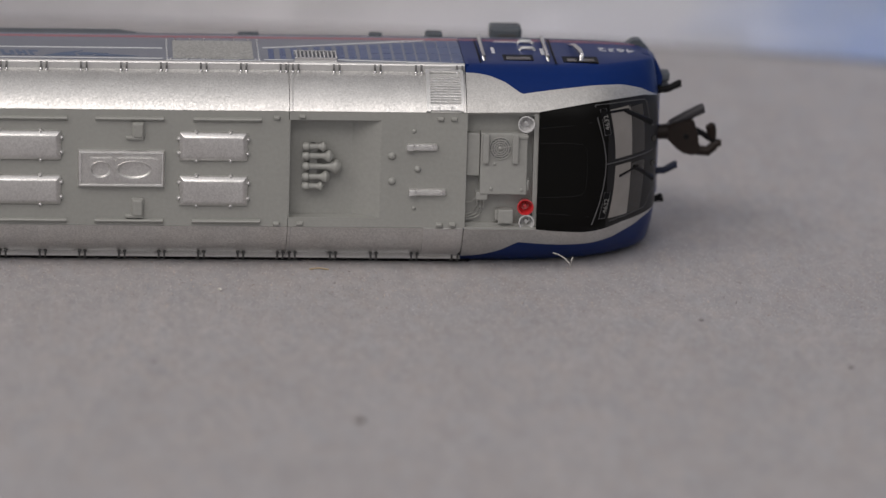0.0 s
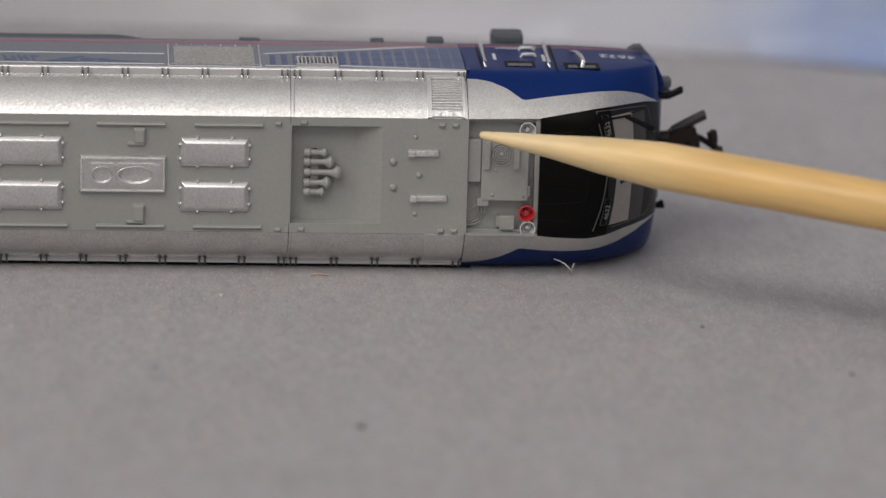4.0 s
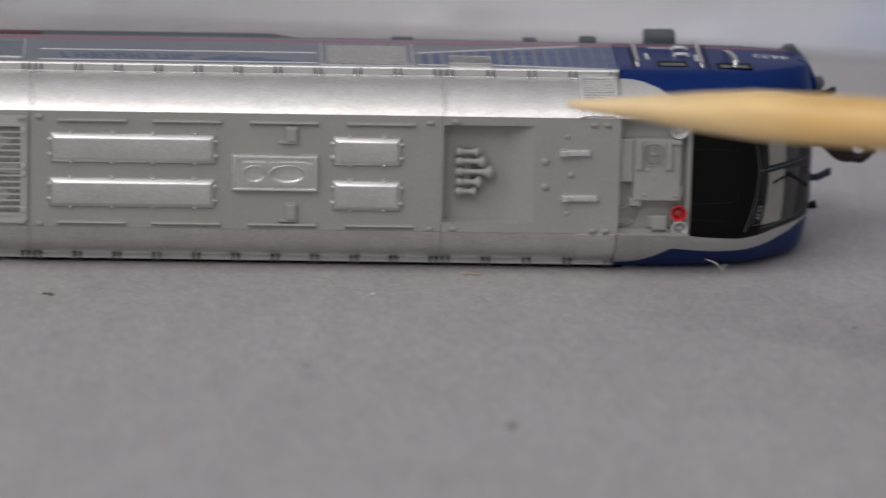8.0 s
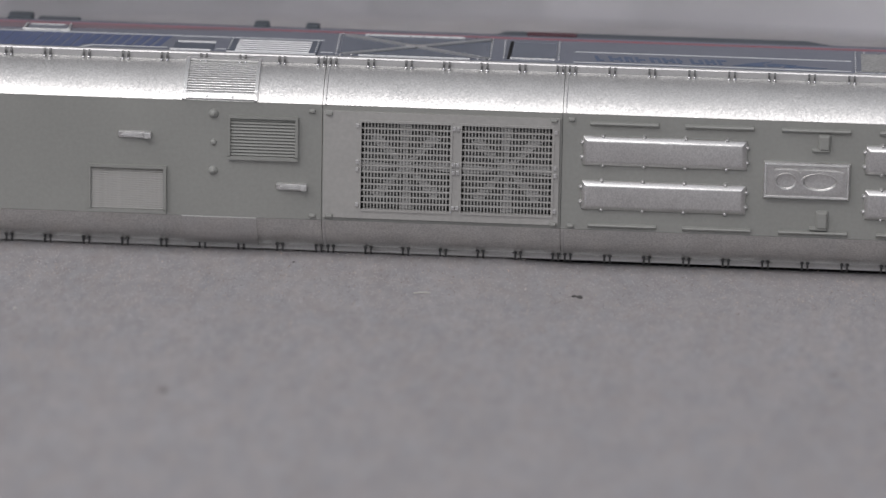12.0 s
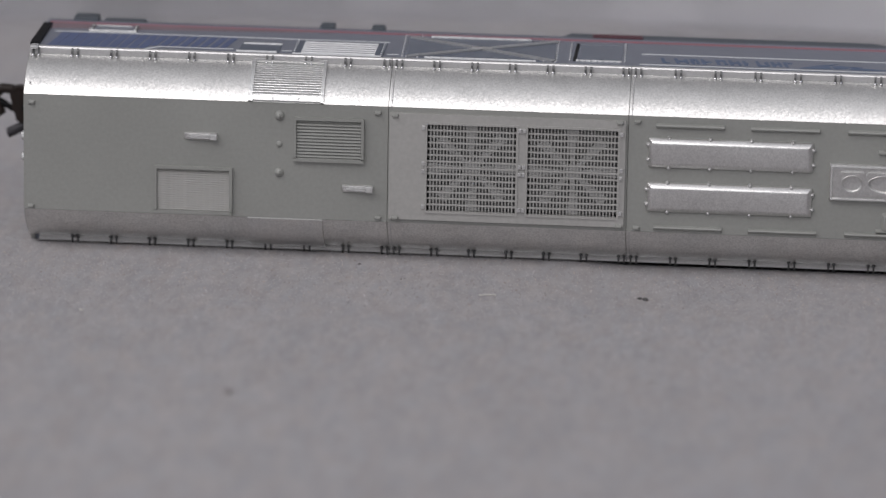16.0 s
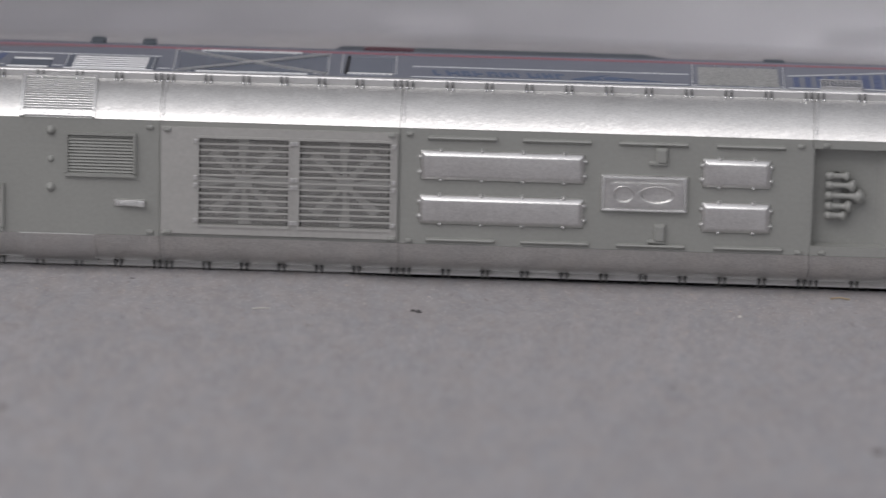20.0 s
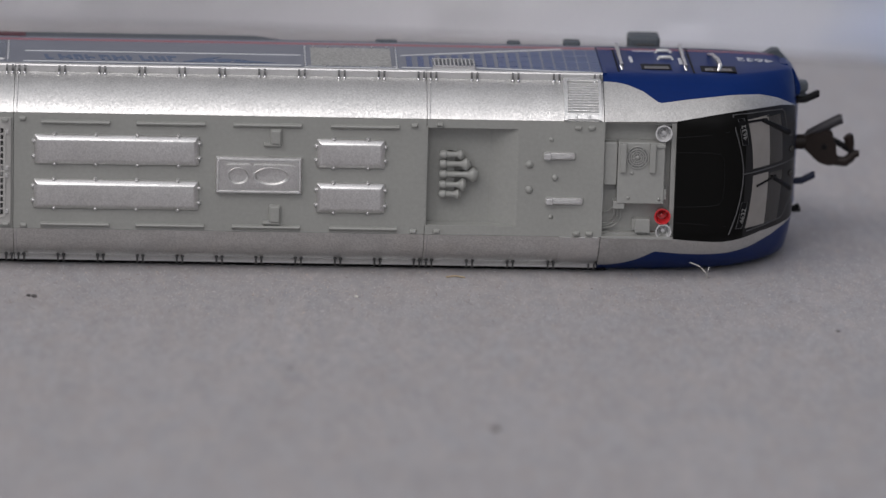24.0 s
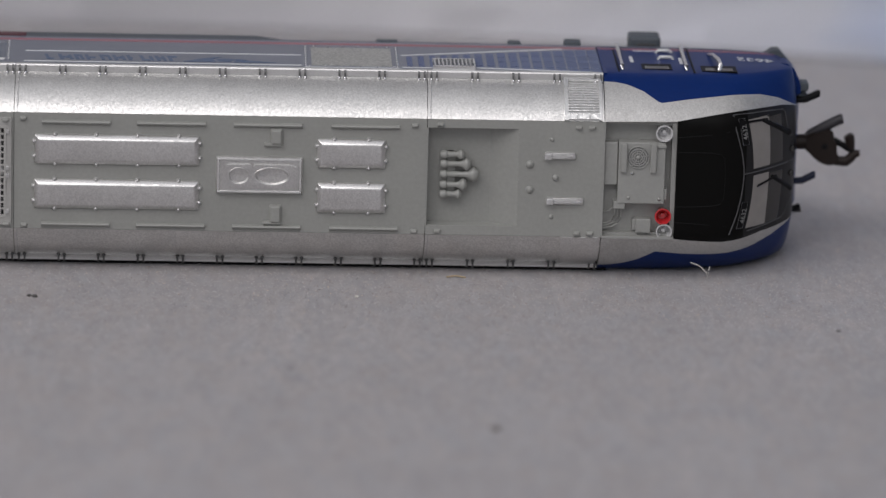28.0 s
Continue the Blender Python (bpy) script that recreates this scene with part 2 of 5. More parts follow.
def felt_material():
    """Grey felt whose tufts run from bluish to tan, with a fine nap."""
    m = material("grey_felt_cloth", (0.365, 0.351, 0.358), 0.95, bump=0.22, bump_scale=800, stretch=(1, 0.4, 1))
    nt = m.node_tree
    tc, mp = nt.nodes.new("ShaderNodeTexCoord"), nt.nodes.new("ShaderNodeMapping")
    mp.inputs["Scale"].default_value = (1, 0.36, 1)
    nt.links.new(tc.outputs["Object"], mp.inputs["Vector"])

    def grain(scale, detail, low, high):
        n, r = nt.nodes.new("ShaderNodeTexNoise"), nt.nodes.new("ShaderNodeMapRange")
        n.inputs["Scale"].default_value, n.inputs["Detail"].default_value = scale, detail
        r.inputs["From Min"].default_value, r.inputs["From Max"].default_value = 0.28, 0.72
        r.inputs["To Min"].default_value, r.inputs["To Max"].default_value = low, high
        nt.links.new(mp.outputs["Vector"], n.inputs["Vector"])
        nt.links.new(n.outputs["Fac"], r.inputs["Value"])
        return r.outputs["Result"]

    tint = nt.nodes.new("ShaderNodeValToRGB")
    nt.links.new(grain(620, 3, 0.0, 1.0), tint.inputs["Fac"])
    tint.color_ramp.elements[0].color = (0.357, 0.352, 0.365, 1)
    tint.color_ramp.elements[1].color = (0.379, 0.355, 0.352, 1)
    tone = None
    for socket in (grain(1200, 3, 0.92, 1.08), grain(420, 3, 0.94, 1.06), grain(70, 2, 0.97, 1.03)):
        v = nt.nodes.new("ShaderNodeVectorMath")
        v.operation = "SCALE"
        nt.links.new(tone if tone else tint.outputs["Color"], v.inputs[0])
        nt.links.new(socket, v.inputs["Scale"])
        tone = v.outputs["Vector"]
    nt.links.new(tone, nt.nodes["Principled BSDF"].inputs["Base Color"])
    return m


CLOTH = felt_material()
FUZZ = material("felt_fibre", (0.46, 0.44, 0.445), 0.9, island=0.28)
FUZZ_BROWN = material("brown_felt_fibre", (0.46, 0.38, 0.32), 0.9, island=0.4)
SPECK_DARK = material("dark_lint", (0.09, 0.085, 0.085), 0.8, grain=0.2)
SPECK_PALE = material("pale_lint", (0.62, 0.6, 0.56), 0.7, grain=0.1)
MESH = material("stippled_silver_mesh", (0.42, 0.42, 0.4), 0.4, 0.35, grain=0.35, grain_scale=3800, mottle=0.08, bump=0.6, bump_scale=4200)
BRIGHT = material("bright_silver_paint", (0.66, 0.66, 0.65), 0.26, 0.6, grain=0.12, grain_scale=4000, bump=0.5, bump_scale=2600)
SPECK_MID = material("grey_lint", (0.25, 0.235, 0.23), 0.85, grain=0.15)
STRAW = material("straw_fibre", (0.42, 0.33, 0.22), 0.7, grain=0.1)


def backdrop_material():
    """A printed sky: pale cloud that turns to blue towards one end."""
    m = bpy.data.materials.new("printed_sky")
    m.use_nodes = True
    nt = m.node_tree
    b = nt.nodes["Principled BSDF"]
    b.inputs["Roughness"].default_value = 0.8
    tc = nt.nodes.new("ShaderNodeTexCoord")
    sep = nt.nodes.new("ShaderNodeSeparateXYZ")
    nt.links.new(tc.outputs["Object"], sep.inputs[0])
    n = nt.nodes.new("ShaderNodeTexNoise")
    n.inputs["Scale"].default_value, n.inputs["Detail"].default_value = 22, 3
    nt.links.new(tc.outputs["Object"], n.inputs["Vector"])
    mr = nt.nodes.new("ShaderNodeMapRange")
    mr.inputs["From Min"].default_value, mr.inputs["From Max"].default_value = -0.02, 0.115
    nt.links.new(sep.outputs["X"], mr.inputs["Value"])
    add = nt.nodes.new("ShaderNodeMath")
    add.operation = "MULTIPLY_ADD"
    nt.links.new(n.outputs["Fac"], add.inputs[0])
    add.inputs[1].default_value = 0.5
    nt.links.new(mr.outputs["Result"], add.inputs[2])
    mr.clamp = False
    ramp = nt.nodes.new("ShaderNodeValToRGB")
    nt.links.new(add.outputs[0], ramp.inputs["Fac"])
    ramp.color_ramp.elements[0].position, ramp.color_ramp.elements[0].color = 0.02, (0.55, 0.54, 0.56, 1)
    pale = ramp.color_ramp.elements.new(0.5)
    pale.color = (0.84, 0.83, 0.85, 1)
    cloud = ramp.color_ramp.elements.new(0.89)
    cloud.color = (0.8, 0.81, 0.86, 1)
    ramp.color_ramp.elements[3].position, ramp.color_ramp.elements[3].color = 1.0, (0.54, 0.65, 0.89, 1)
    nt.links.new(ramp.outputs["Color"], b.inputs["Base Color"])
    return m


SKY = backdrop_material()

# ---- mesh tools, in millimetres ----


def part(name, bm, mat, parent=None, label="", smooth=False):
    """Links a bmesh, drawn in millimetres, as one mesh object under a thing or a part."""
    for v in bm.verts:
        v.co *= MM
    bmesh.ops.recalc_face_normals(bm, faces=bm.faces[:])
    me = bpy.data.meshes.new(name)
    bm.to_mesh(me)
    bm.free()
    me.materials.append(mat)
    if smooth:
        me.shade_smooth()
        me.set_sharp_from_angle(angle=radians(38))
    ob = new(name, me)
    if parent is not None:
        ob.parent = parent
    return tagged(ob, label)


def again(ob, dx=0.0, dy=0.0, dz=0.0, rx=0.0, ry=0.0, rz=0.0, size=None):
    """A further piece on the mesh of ob, moved by millimetres."""
    o = new(ob.name.split(".")[0], ob.data)
    o.parent = ob.parent
    o.matrix_basis = pose(dx * MM, dy * MM, dz * MM, rx, ry, rz)
    if size:
        o.scale = size
    if "label" in ob:
        o["label"] = ob["label"]
    return o


def prism(bm, poly, x0, x1):
    """Extrudes a (y, z) polygon from x0 to x1."""
    a = [bm.verts.new((x0, y, z)) for y, z in poly]
    b = [bm.verts.new((x1, y, z)) for y, z in poly]
    n = len(poly)
    for i in range(n):
        bm.faces.new((a[i], a[(i + 1) % n], b[(i + 1) % n], b[i]))
    bm.faces.new(a[::-1])
    bm.faces.new(b)
    return bm


def slab(bm, poly, z0, z1):
    """Extrudes an (x, y) polygon from z0 to z1."""
    a = [bm.verts.new((x, y, z0)) for x, y in poly]
    b = [bm.verts.new((x, y, z1)) for x, y in poly]
    n = len(poly)
    for i in range(n):
        bm.faces.new((a[i], a[(i + 1) % n], b[(i + 1) % n], b[i]))
    bm.faces.new(a[::-1])
    bm.faces.new(b)
    return bm


def plate(bm, poly, y0, y1):
    """Extrudes an (x, z) polygon from y0 to y1."""
    a = [bm.verts.new((x, y0, z)) for x, z in poly]
    b = [bm.verts.new((x, y1, z)) for x, z in poly]
    n = len(poly)
    for i in range(n):
        bm.faces.new((a[i], a[(i + 1) % n], b[(i + 1) % n], b[i]))
    bm.faces.new(a[::-1])
    bm.faces.new(b)
    return bm


def box(x0, x1, y0, y1, z0, z1, bevel=0.0, bm=None):
    own = bm is None
    bm = bm or bmesh.new()
    vs = [bm.verts.new((x, y, z)) for x in (x0, x1) for y in (y0, y1) for z in (z0, z1)]
    fs = [bm.faces.new([vs[i] for i in f]) for f in ((0, 1, 3, 2), (4, 6, 7, 5), (0, 4, 5, 1), (2, 3, 7, 6), (0, 2, 6, 4), (1, 5, 7, 3))]
    if bevel:
        edges = {e for f in fs for e in f.edges}
        bmesh.ops.bevel(bm, geom=list(edges), offset=bevel, segments=2 if own else 1, affect="EDGES", profile=0.6)
    return bm


def raised(x0, x1, z0, z1, height, slope=0.25, base=0.0, corner=0.22):
    """A pressed cover on the roof: rolled rim, rounded corners and flat top, towards -y."""
    bm = bmesh.new()
    rings = []
    profile = [(0.0, 0.02), (0.0, -0.25 * height), (slope * 0.08, -0.38 * height), (slope * 0.75, -0.9 * height), (slope * 0.9, -0.97 * height), (slope * 1.1, -height)]
    for inset, y in profile:
        r = max(0.03, min(corner, (x1 - x0) * 0.3, (z1 - z0) * 0.3) - inset * 0.5)
        ring = []
        for cx, cz, a0 in ((x1 - inset - r, z1 - inset - r, 0), (x0 + inset + r, z1 - inset - r, 1), (x0 + inset + r, z0 + inset + r, 2), (x1 - inset - r, z0 + inset + r, 3)):
            for k in range(4):
                a = (a0 + k / 3) * math.pi / 2
                ring.append(bm.verts.new((cx + r * math.cos(a), base + y, cz + r * math.sin(a))))
        rings.append(ring)
    for a, b in zip(rings, rings[1:]):
        for i in range(16):
            bm.faces.new((a[i], a[(i + 1) % 16], b[(i + 1) % 16], b[i]))
    bm.faces.new(rings[-1])
    bm.faces.new(rings[0][::-1])
    return bm


def bright_bar(x0, x1, y, mat, parent):
    """A raised strip on the upper side with its front edge chamfered."""
    return part("frame_bar", prism(bmesh.new(), [(y, TOP), (y, TOP + 0.06), (y + 0.14, TOP + 0.2), (y + 0.24, TOP + 0.2), (y + 0.24, TOP)], x0, x1), mat, parent)


def tube(bm, pts, radii, n=10, squash=1.0):
    """A round bar along points, with a radius at each."""
    if not hasattr(radii, "__len__"):
        radii = [radii] * len(pts)
    pts = [Vector(p) for p in pts]
    rings = []
    for i, p in enumerate(pts):
        d = (pts[min(i + 1, len(pts) - 1)] - pts[max(i - 1, 0)]).normalized()
        u = d.cross(Vector((0, 0, 1)) if abs(d.z) < 0.9 else Vector((1, 0, 0))).normalized()
        w = d.cross(u)
        rings.append([bm.verts.new(p + radii[i] * (math.cos(a) * u + squash * math.sin(a) * w)) for a in (2 * math.pi * k / n for k in range(n))])
    for a, b in zip(rings, rings[1:]):
        for i in range(n):
            bm.faces.new((a[i], a[(i + 1) % n], b[(i + 1) % n], b[i]))
    bm.faces.new(rings[0][::-1])
    bm.faces.new(rings[-1])
    return bm


def dome(x, z, r, h, y=0.0, n=14, rings=3):
    """A domed rivet head on the roof, towards -y."""
    return tube(bmesh.new(), [(x, y + 0.02, z)] + [(x, y - h * math.sin(k * math.pi / 2 / rings), z) for k in range(rings + 1)],
                [r] + [r * max(0.05, math.cos(k * math.pi / 2 / rings)) for k in range(rings + 1)], n)


def cup(bm, c, axis, r0, r1, depth, n=18):
    """A hollow cup of wall thickness: rim r0, floor r1."""
    c, d = Vector(c), Vector(axis).normalized()
    u = d.cross(Vector((0, 0, 1)) if abs(d.z) < 0.9 else Vector((1, 0, 0))).normalized()
    w = d.cross(u)
    prof = [(r1, 0.0), (r0, depth), (r0 - 0.12, depth), (r1 * 0.7, 0.25), (r1 * 0.35, 0.2), (r1 * 0.3, depth * 0.55), (0.03, depth * 0.6)]
    rings = [[bm.verts.new(c + d * h + r * (math.cos(a) * u + math.sin(a) * w)) for a in (2 * math.pi * k / n for k in range(n))] for r, h in prof]
    for a, b in zip(rings, rings[1:]):
        for i in range(n):
            bm.faces.new((a[i], a[(i + 1) % n], b[(i + 1) % n], b[i]))
    bm.faces.new(rings[0][::-1])
    bm.faces.new(rings[-1])
    return bm


def writing(name, text, height, m, mat, parent):
    """Raised characters from the built-in font, standing in the pose m (metres)."""
    cu = bpy.data.curves.new(name, "FONT")
    cu.body, cu.size, cu.extrude, cu.align_x, cu.align_y = text, height * MM * 1.38, 0.00001, "CENTER", "CENTER"
    tmp = bpy.data.objects.new(name, cu)
    scene.collection.objects.link(tmp)
    me = bpy.data.meshes.new_from_object(tmp.evaluated_get(bpy.context.evaluated_depsgraph_get()))
    bpy.data.objects.remove(tmp)
    me.materials.clear()
    me.materials.append(mat)
    ob = new(name, me)
    ob.parent = parent
    ob.matrix_basis = m
    return ob

# ---- setting: cloth and printed sky ----


def cloth_height(x, y):
    h = 0.35 * noise.noise(Vector((x * 0.016, y * 0.02, 3.1))) + 0.12 * noise.noise(Vector((x * 0.06, y * 0.07, 7.7)))
    near = min(1.0, max(0.0, abs(y - 7) / 14 - 0.75)) if -95 < x < 55 else 1.0
    ruck = min(1.0, max(0.0, (-31.0 - x) / 2.5))
    return h * near - 0.86 + 0.28 * ruck * ruck * (3 - 2 * ruck)


def build_cloth():
    xs = [-900, -600, -400, -300, -240] + [-200 + 3.0 * k for k in range(121)] + [190, 240, 300, 400, 600, 900]
    ys = [-700, -560, -440, -340, -260, -200, -170] + [-150 + 2.5 * k for k in range(121)] + [170, 220, 400]
    bm = bmesh.new()
    rows = [[bm.verts.new((x, y, cloth_height(x, y))) for x in xs] for y in ys]
    for a, b in zip(rows, rows[1:]):
        for i in range(len(xs) - 1):
            bm.faces.new((a[i], a[i + 1], b[i + 1], b[i]))
    ob = part("ground", bm, CLOTH, smooth=True)
    tagged(ob, "grey felt cloth spread flat under the model", "cloth", kind="structure")


def build_fuzz(count, mat, seed, label):
    """Loose fibres that stand off the felt."""
    rng = random.Random(seed)
    vs, fs = [], []
    for k in range(count):
        x, y = rng.uniform(-120, 95), rng.triangular(-60, 45, -4)
        if 4.4 < y < 16 and -88.8 < x < 46:
            continue
        a, length = rng.uniform(0, 6.283), rng.uniform(0.08, 0.3)
        z = cloth_height(x, y) + 0.02
        w = rng.uniform(0.016, 0.036)
        lift = rng.uniform(0.01, 0.12)
        bend = rng.uniform(-0.9, 0.9)
        px, py = -math.sin(a) * w, math.cos(a) * w
        base = len(vs)
        for s, h in ((0, 0), (0.5, lift), (1.0, lift * rng.uniform(0.2, 1.0))):
            cx, cy = x + length * s * math.cos(a + bend * s), y + length * s * math.sin(a + bend * s)
            vs.append(((cx + px) * MM, (cy + py) * MM, (z + h) * MM))
            vs.append(((cx - px) * MM, (cy - py) * MM, (z + h + 0.5 * w) * MM))
        fs += [(base, base + 1, base + 3, base + 2), (base + 2, base + 3, base + 5, base + 4)]
    me = bpy.data.meshes.new("felt_fibres")
    me.from_pydata(vs, [], fs)
    me.materials.append(mat)
    tagged(new("felt_fibres", me), label, "fibres", kind="stuff")


def build_backdrop():
    bm = bmesh.new()
    cols = []
    for k in range(61):
        x = -320 + 10.5 * k
        u = (x + 25) / 100
        y = 121 - 14 * u * u if abs(u) < 1.6 else 121 - 14 * 2.56 - 8 * (abs(u) - 1.6)
        cols.append([bm.verts.new((x, y + dy, z)) for dy, z in ((-14, -0.6), (-7, 1.0), (-2.5, 5), (0, 14), (2, 60), (5, 260))])
    for a, b in zip(cols, cols[1:]):
        for i in range(5):
            bm.faces.new((a[i], b[i], b[i + 1], a[i + 1]))
    bmesh.ops.solidify(bm, geom=bm.faces[:], thickness=0.6)
    ob = part("backdrop", bm, SKY, smooth=True)
    tagged(ob, "curved printed backdrop of pale cloud and blue sky", "backdrop", kind="structure")


build_cloth()
build_fuzz(95000, FUZZ, 4, "loose grey fibres standing off the felt cloth")
build_fuzz(12000, FUZZ_BROWN, 5, "sparse brownish fibres mixed into the grey felt")
build_backdrop()

# ---- the model locomotive, lying on its side with the roof towards the camera ----
REAR, SEAM_A, SEAM_B, SEAM_C, CAB, NOSE = -89.0, -53.0, -29.5, 10.7, 28.0, 47.6
TOP, ZC = 19.26, 9.63
FLAT_LO, FLAT_HI = 3.78, 15.48
SHOULDER = [(0.00, 15.48), (0.36, 16.01), (0.76, 16.50), (1.20, 16.96), (1.68, 17.38), (2.20, 17.76), (2.74, 18.10), (3.31, 18.38), (3.90, 18.62)]


def mirrored(poly):
    return [(y, TOP - z - 0.5 * max(0.0, (z - 15.48) / 3.14)) for y, z in poly]


loco = tagged(new("model_locomotive"), "silver, grey and blue model diesel locomotive lying on its side", "model train")

# inner core and skirt
bm = bmesh.new()
prism(bm, [(2.6, 3.4), (2.6, TOP - 3.4), (4.7, TOP - 1.0), (16.5, TOP - 0.4), (16.5, 0.4), (4.7, 1.0)], REAR + 0.4, CAB + 0.2)
part("body_core", bm, DARK_HOLE, loco)
for name, flip in (("upper_side_wall", False), ("lower_side_wall", True)):
    poly = [(4.62, TOP - 0.5), (4.62, TOP), (15.9, TOP), (15.9, TOP - 0.5)]
    part(name, prism(bmesh.new(), mirrored(poly) if flip else poly, REAR, CAB - 0.06), SIDE, loco, "blue-grey silver side wall with printed stripes")
    poly = [(15.9, TOP - 0.7), (15.9, TOP - 0.06), (16.8, TOP - 0.1), (16.8, TOP - 0.7)]
    part("skirt", prism(bmesh.new(), mirrored(poly) if flip else poly, REAR, 28.0), SIDE_DARK, loco, "slate-coloured skirt")
end_poly = [(y + 0.05, z) for y, z in SHOULDER] + [(4.6, TOP - 0.05), (15.9, TOP - 0.05)]
part("rear_wall", prism(bmesh.new(), end_poly + mirrored(end_poly)[::-1], REAR - 0.02, REAR + 0.4), GREY, loco)

# Added black strip: paints the shaded gap over the cloth, bears the model.
part("side_rail", box(REAR + 1.0, 29.0, 4.5, 15.5, -0.9, 0.1), RUBBER, loco, "black strip standing in for the shaded gap under the lower side")

# gutters with their clips
gutter = [(3.9, 18.63), (3.93, 19.2), (4.02, 19.34), (4.4, 19.38), (4.62, 19.26), (4.62, 18.63)]
lower_gutter = [(3.66, -0.36), (3.66, -0.2), (3.92, 0.1), (3.95, 0.5), (4.62, 0.5), (4.62, -0.36)]
clip_stem = [(3.56, 18.6), (3.62, 19.0), (3.8, 19.26), (3.98, 19.26), (3.98, 18.6)]
spans = ((REAR, SEAM_A), (SEAM_A, SEAM_B), (SEAM_B, SEAM_C), (SEAM_C, CAB))
clips_at = []
for x0, x1, n in ((REAR, SEAM_A, 9), (SEAM_A, SEAM_B, 6), (SEAM_B, SEAM_C, 10), (SEAM_C, CAB, 4)):
    step = (x1 - x0 - 1.2) / n
    for k in range(n + 1):
        clips_at += [x0 + 0.4 + k * step, x0 + 0.95 + k * step]
for flip in (False, True):
    for x0, x1 in spans:
        part("gutter", prism(bmesh.new(), lower_gutter if flip else gutter, x0 + (0.9 if x0 == REAR and flip else 0.03), x1 - 0.03), SILVER_TRIM, loco, "silver roof gutter")
    xs = clips_at[2:] if flip else clips_at
    stem = part("clip_stem", prism(bmesh.new(), mirrored(clip_stem) if flip else clip_stem, -0.1, 0.1), CLIP_SHADED, loco)
    foot = bmesh.new()
    bmesh.ops.create_icosphere(foot, subdivisions=2, radius=0.18)
    # The lower feet get the shade-coloured metal, the upper ones the bright one.
    foot = part("clip_foot", foot, CLIP_SHADED if flip else CLIP, loco, smooth=True)
    fy, fz = mirrored([(3.52, 18.56)])[0] if flip else (3.52, 18.56)
    stem.location.x = xs[0] * MM
    foot.location = Vector((xs[0], fy, fz)) * MM
    for x in xs[1:]:
        again(stem, x)
        again(foot, x, fy, fz)

# shoulders
inner = [(4.2, 18.2), (1.2, 15.6)]
for x0, x1 in spans:
    for flip in (False, True):
        poly = SHOULDER + inner
        part("roof_shoulder", prism(bmesh.new(), mirrored(poly) if flip else poly, x0 + 0.025, x1 - 0.025), SILVER, loco, "rounded silver roof shoulder", smooth=True)
for x in (SEAM_A, SEAM_B, SEAM_C):
    for flip in (False, True):
        poly = [(y - 0.03, z + 0.02) for y, z in SHOULDER] + inner
        part("seam_strip", prism(bmesh.new(), mirrored(poly) if flip else poly, x + 0.26, x + 0.36), SILVER_TRIM, loco)

# fine rivets along the seams
pin = bmesh.new()
bmesh.ops.create_icosphere(pin, subdivisions=1, radius=0.1)
pin = part("seam_rivet", pin, SILVER_TRIM, loco)
pin.location = (REAR * MM + 0.0006, 0.0005, 0.0165)
for x in (SEAM_A, SEAM_B, SEAM_C):
    for y, z in SHOULDER[:-1]:
        for k in (0.0, 0.5):
            yy, zz = y + 0.24 * k * 2, z + 0.2 * k * 2
            again(pin, x + 0.31, yy - 0.04, zz + 0.02)

# roof panels
part("rear_roof_panel", box(REAR + 0.02, SEAM_A - 0.025, 0, 0.6, FLAT_LO + 0.02, FLAT_HI - 0.02), GREY, loco, "plain grey roof panel")
part("middle_roof_panel", box(SEAM_B + 0.025, SEAM_C - 0.025, 0, 0.6, FLAT_LO + 0.02, FLAT_HI - 0.02), GREY, loco, "grey roof panel with silver covers")
bm = bmesh.new()
for b in ((SEAM_A + 0.025, SEAM_B - 0.025, 14.95, FLAT_HI - 0.02), (SEAM_A + 0.025, SEAM_B - 0.025, FLAT_LO + 0.02, 4.2), (SEAM_A + 0.025, -52.8, 4.2, 14.95), (-29.8, SEAM_B - 0.025, 4.2, 14.95)):
    box(b[0], b[1], 0, 0.6, b[2], b[3], bm=bm)
part("fan_roof_panel", bm, GREY, loco)
for name, x0, x1, z0, z1 in (("recess_border", SEAM_C + 0.025, 19.7, 14.6, FLAT_HI - 0.02), ("recess_border", SEAM_C + 0.025, 19.7, FLAT_LO + 0.02, 4.75), ("front_roof_panel", 19.7, CAB - 0.025, FLAT_LO + 0.02, FLAT_HI - 0.02)):
    part(name, box(x0, x1, 0, 0.6, z0, z1), GREY, loco)
bm = slab(bmesh.new(), [(10.75, 1.6), (17.0, 1.55), (19.72, 0.0), (19.72, 0.8), (17.0, 2.5), (10.75, 2.5)], 4.7, 14.65)
part("horn_recess", bm, GREY, loco, "sloping recess floor")
for z0, z1 in ((4.35, 4.74), (14.61, 15.0)):
    part("recess_wall", box(SEAM_C + 0.06, 19.0, 0.3, 2.5, z0, z1), GREY, loco)
part("recess_wall", box(SEAM_C - 0.02, SEAM_C + 0.12, 0.02, 2.5, 4.7, 14.65), GREY, loco)


def tab(x, z, w=0.7, h=0.32, base=0.0):
    part("lift_tab", raised(x - w / 2, x + w / 2, z - h / 2 - 0.1, z + h / 2, 0.34, 0.13, base), GREY, loco)


for x, z in ((-88.2, 14.7), (-88.3, 4.15), (-54.0, 14.85), (-53.9, 4.25), (-28.6, 14.95), (-28.5, 4.2), (9.5, 14.85), (9.6, 4.15), (12.0, 15.0), (11.9, 4.2),
             (25.5, 14.9), (26.8, 14.9), (25.6, 4.2), (26.9, 4.2)):
    tab(x, z)

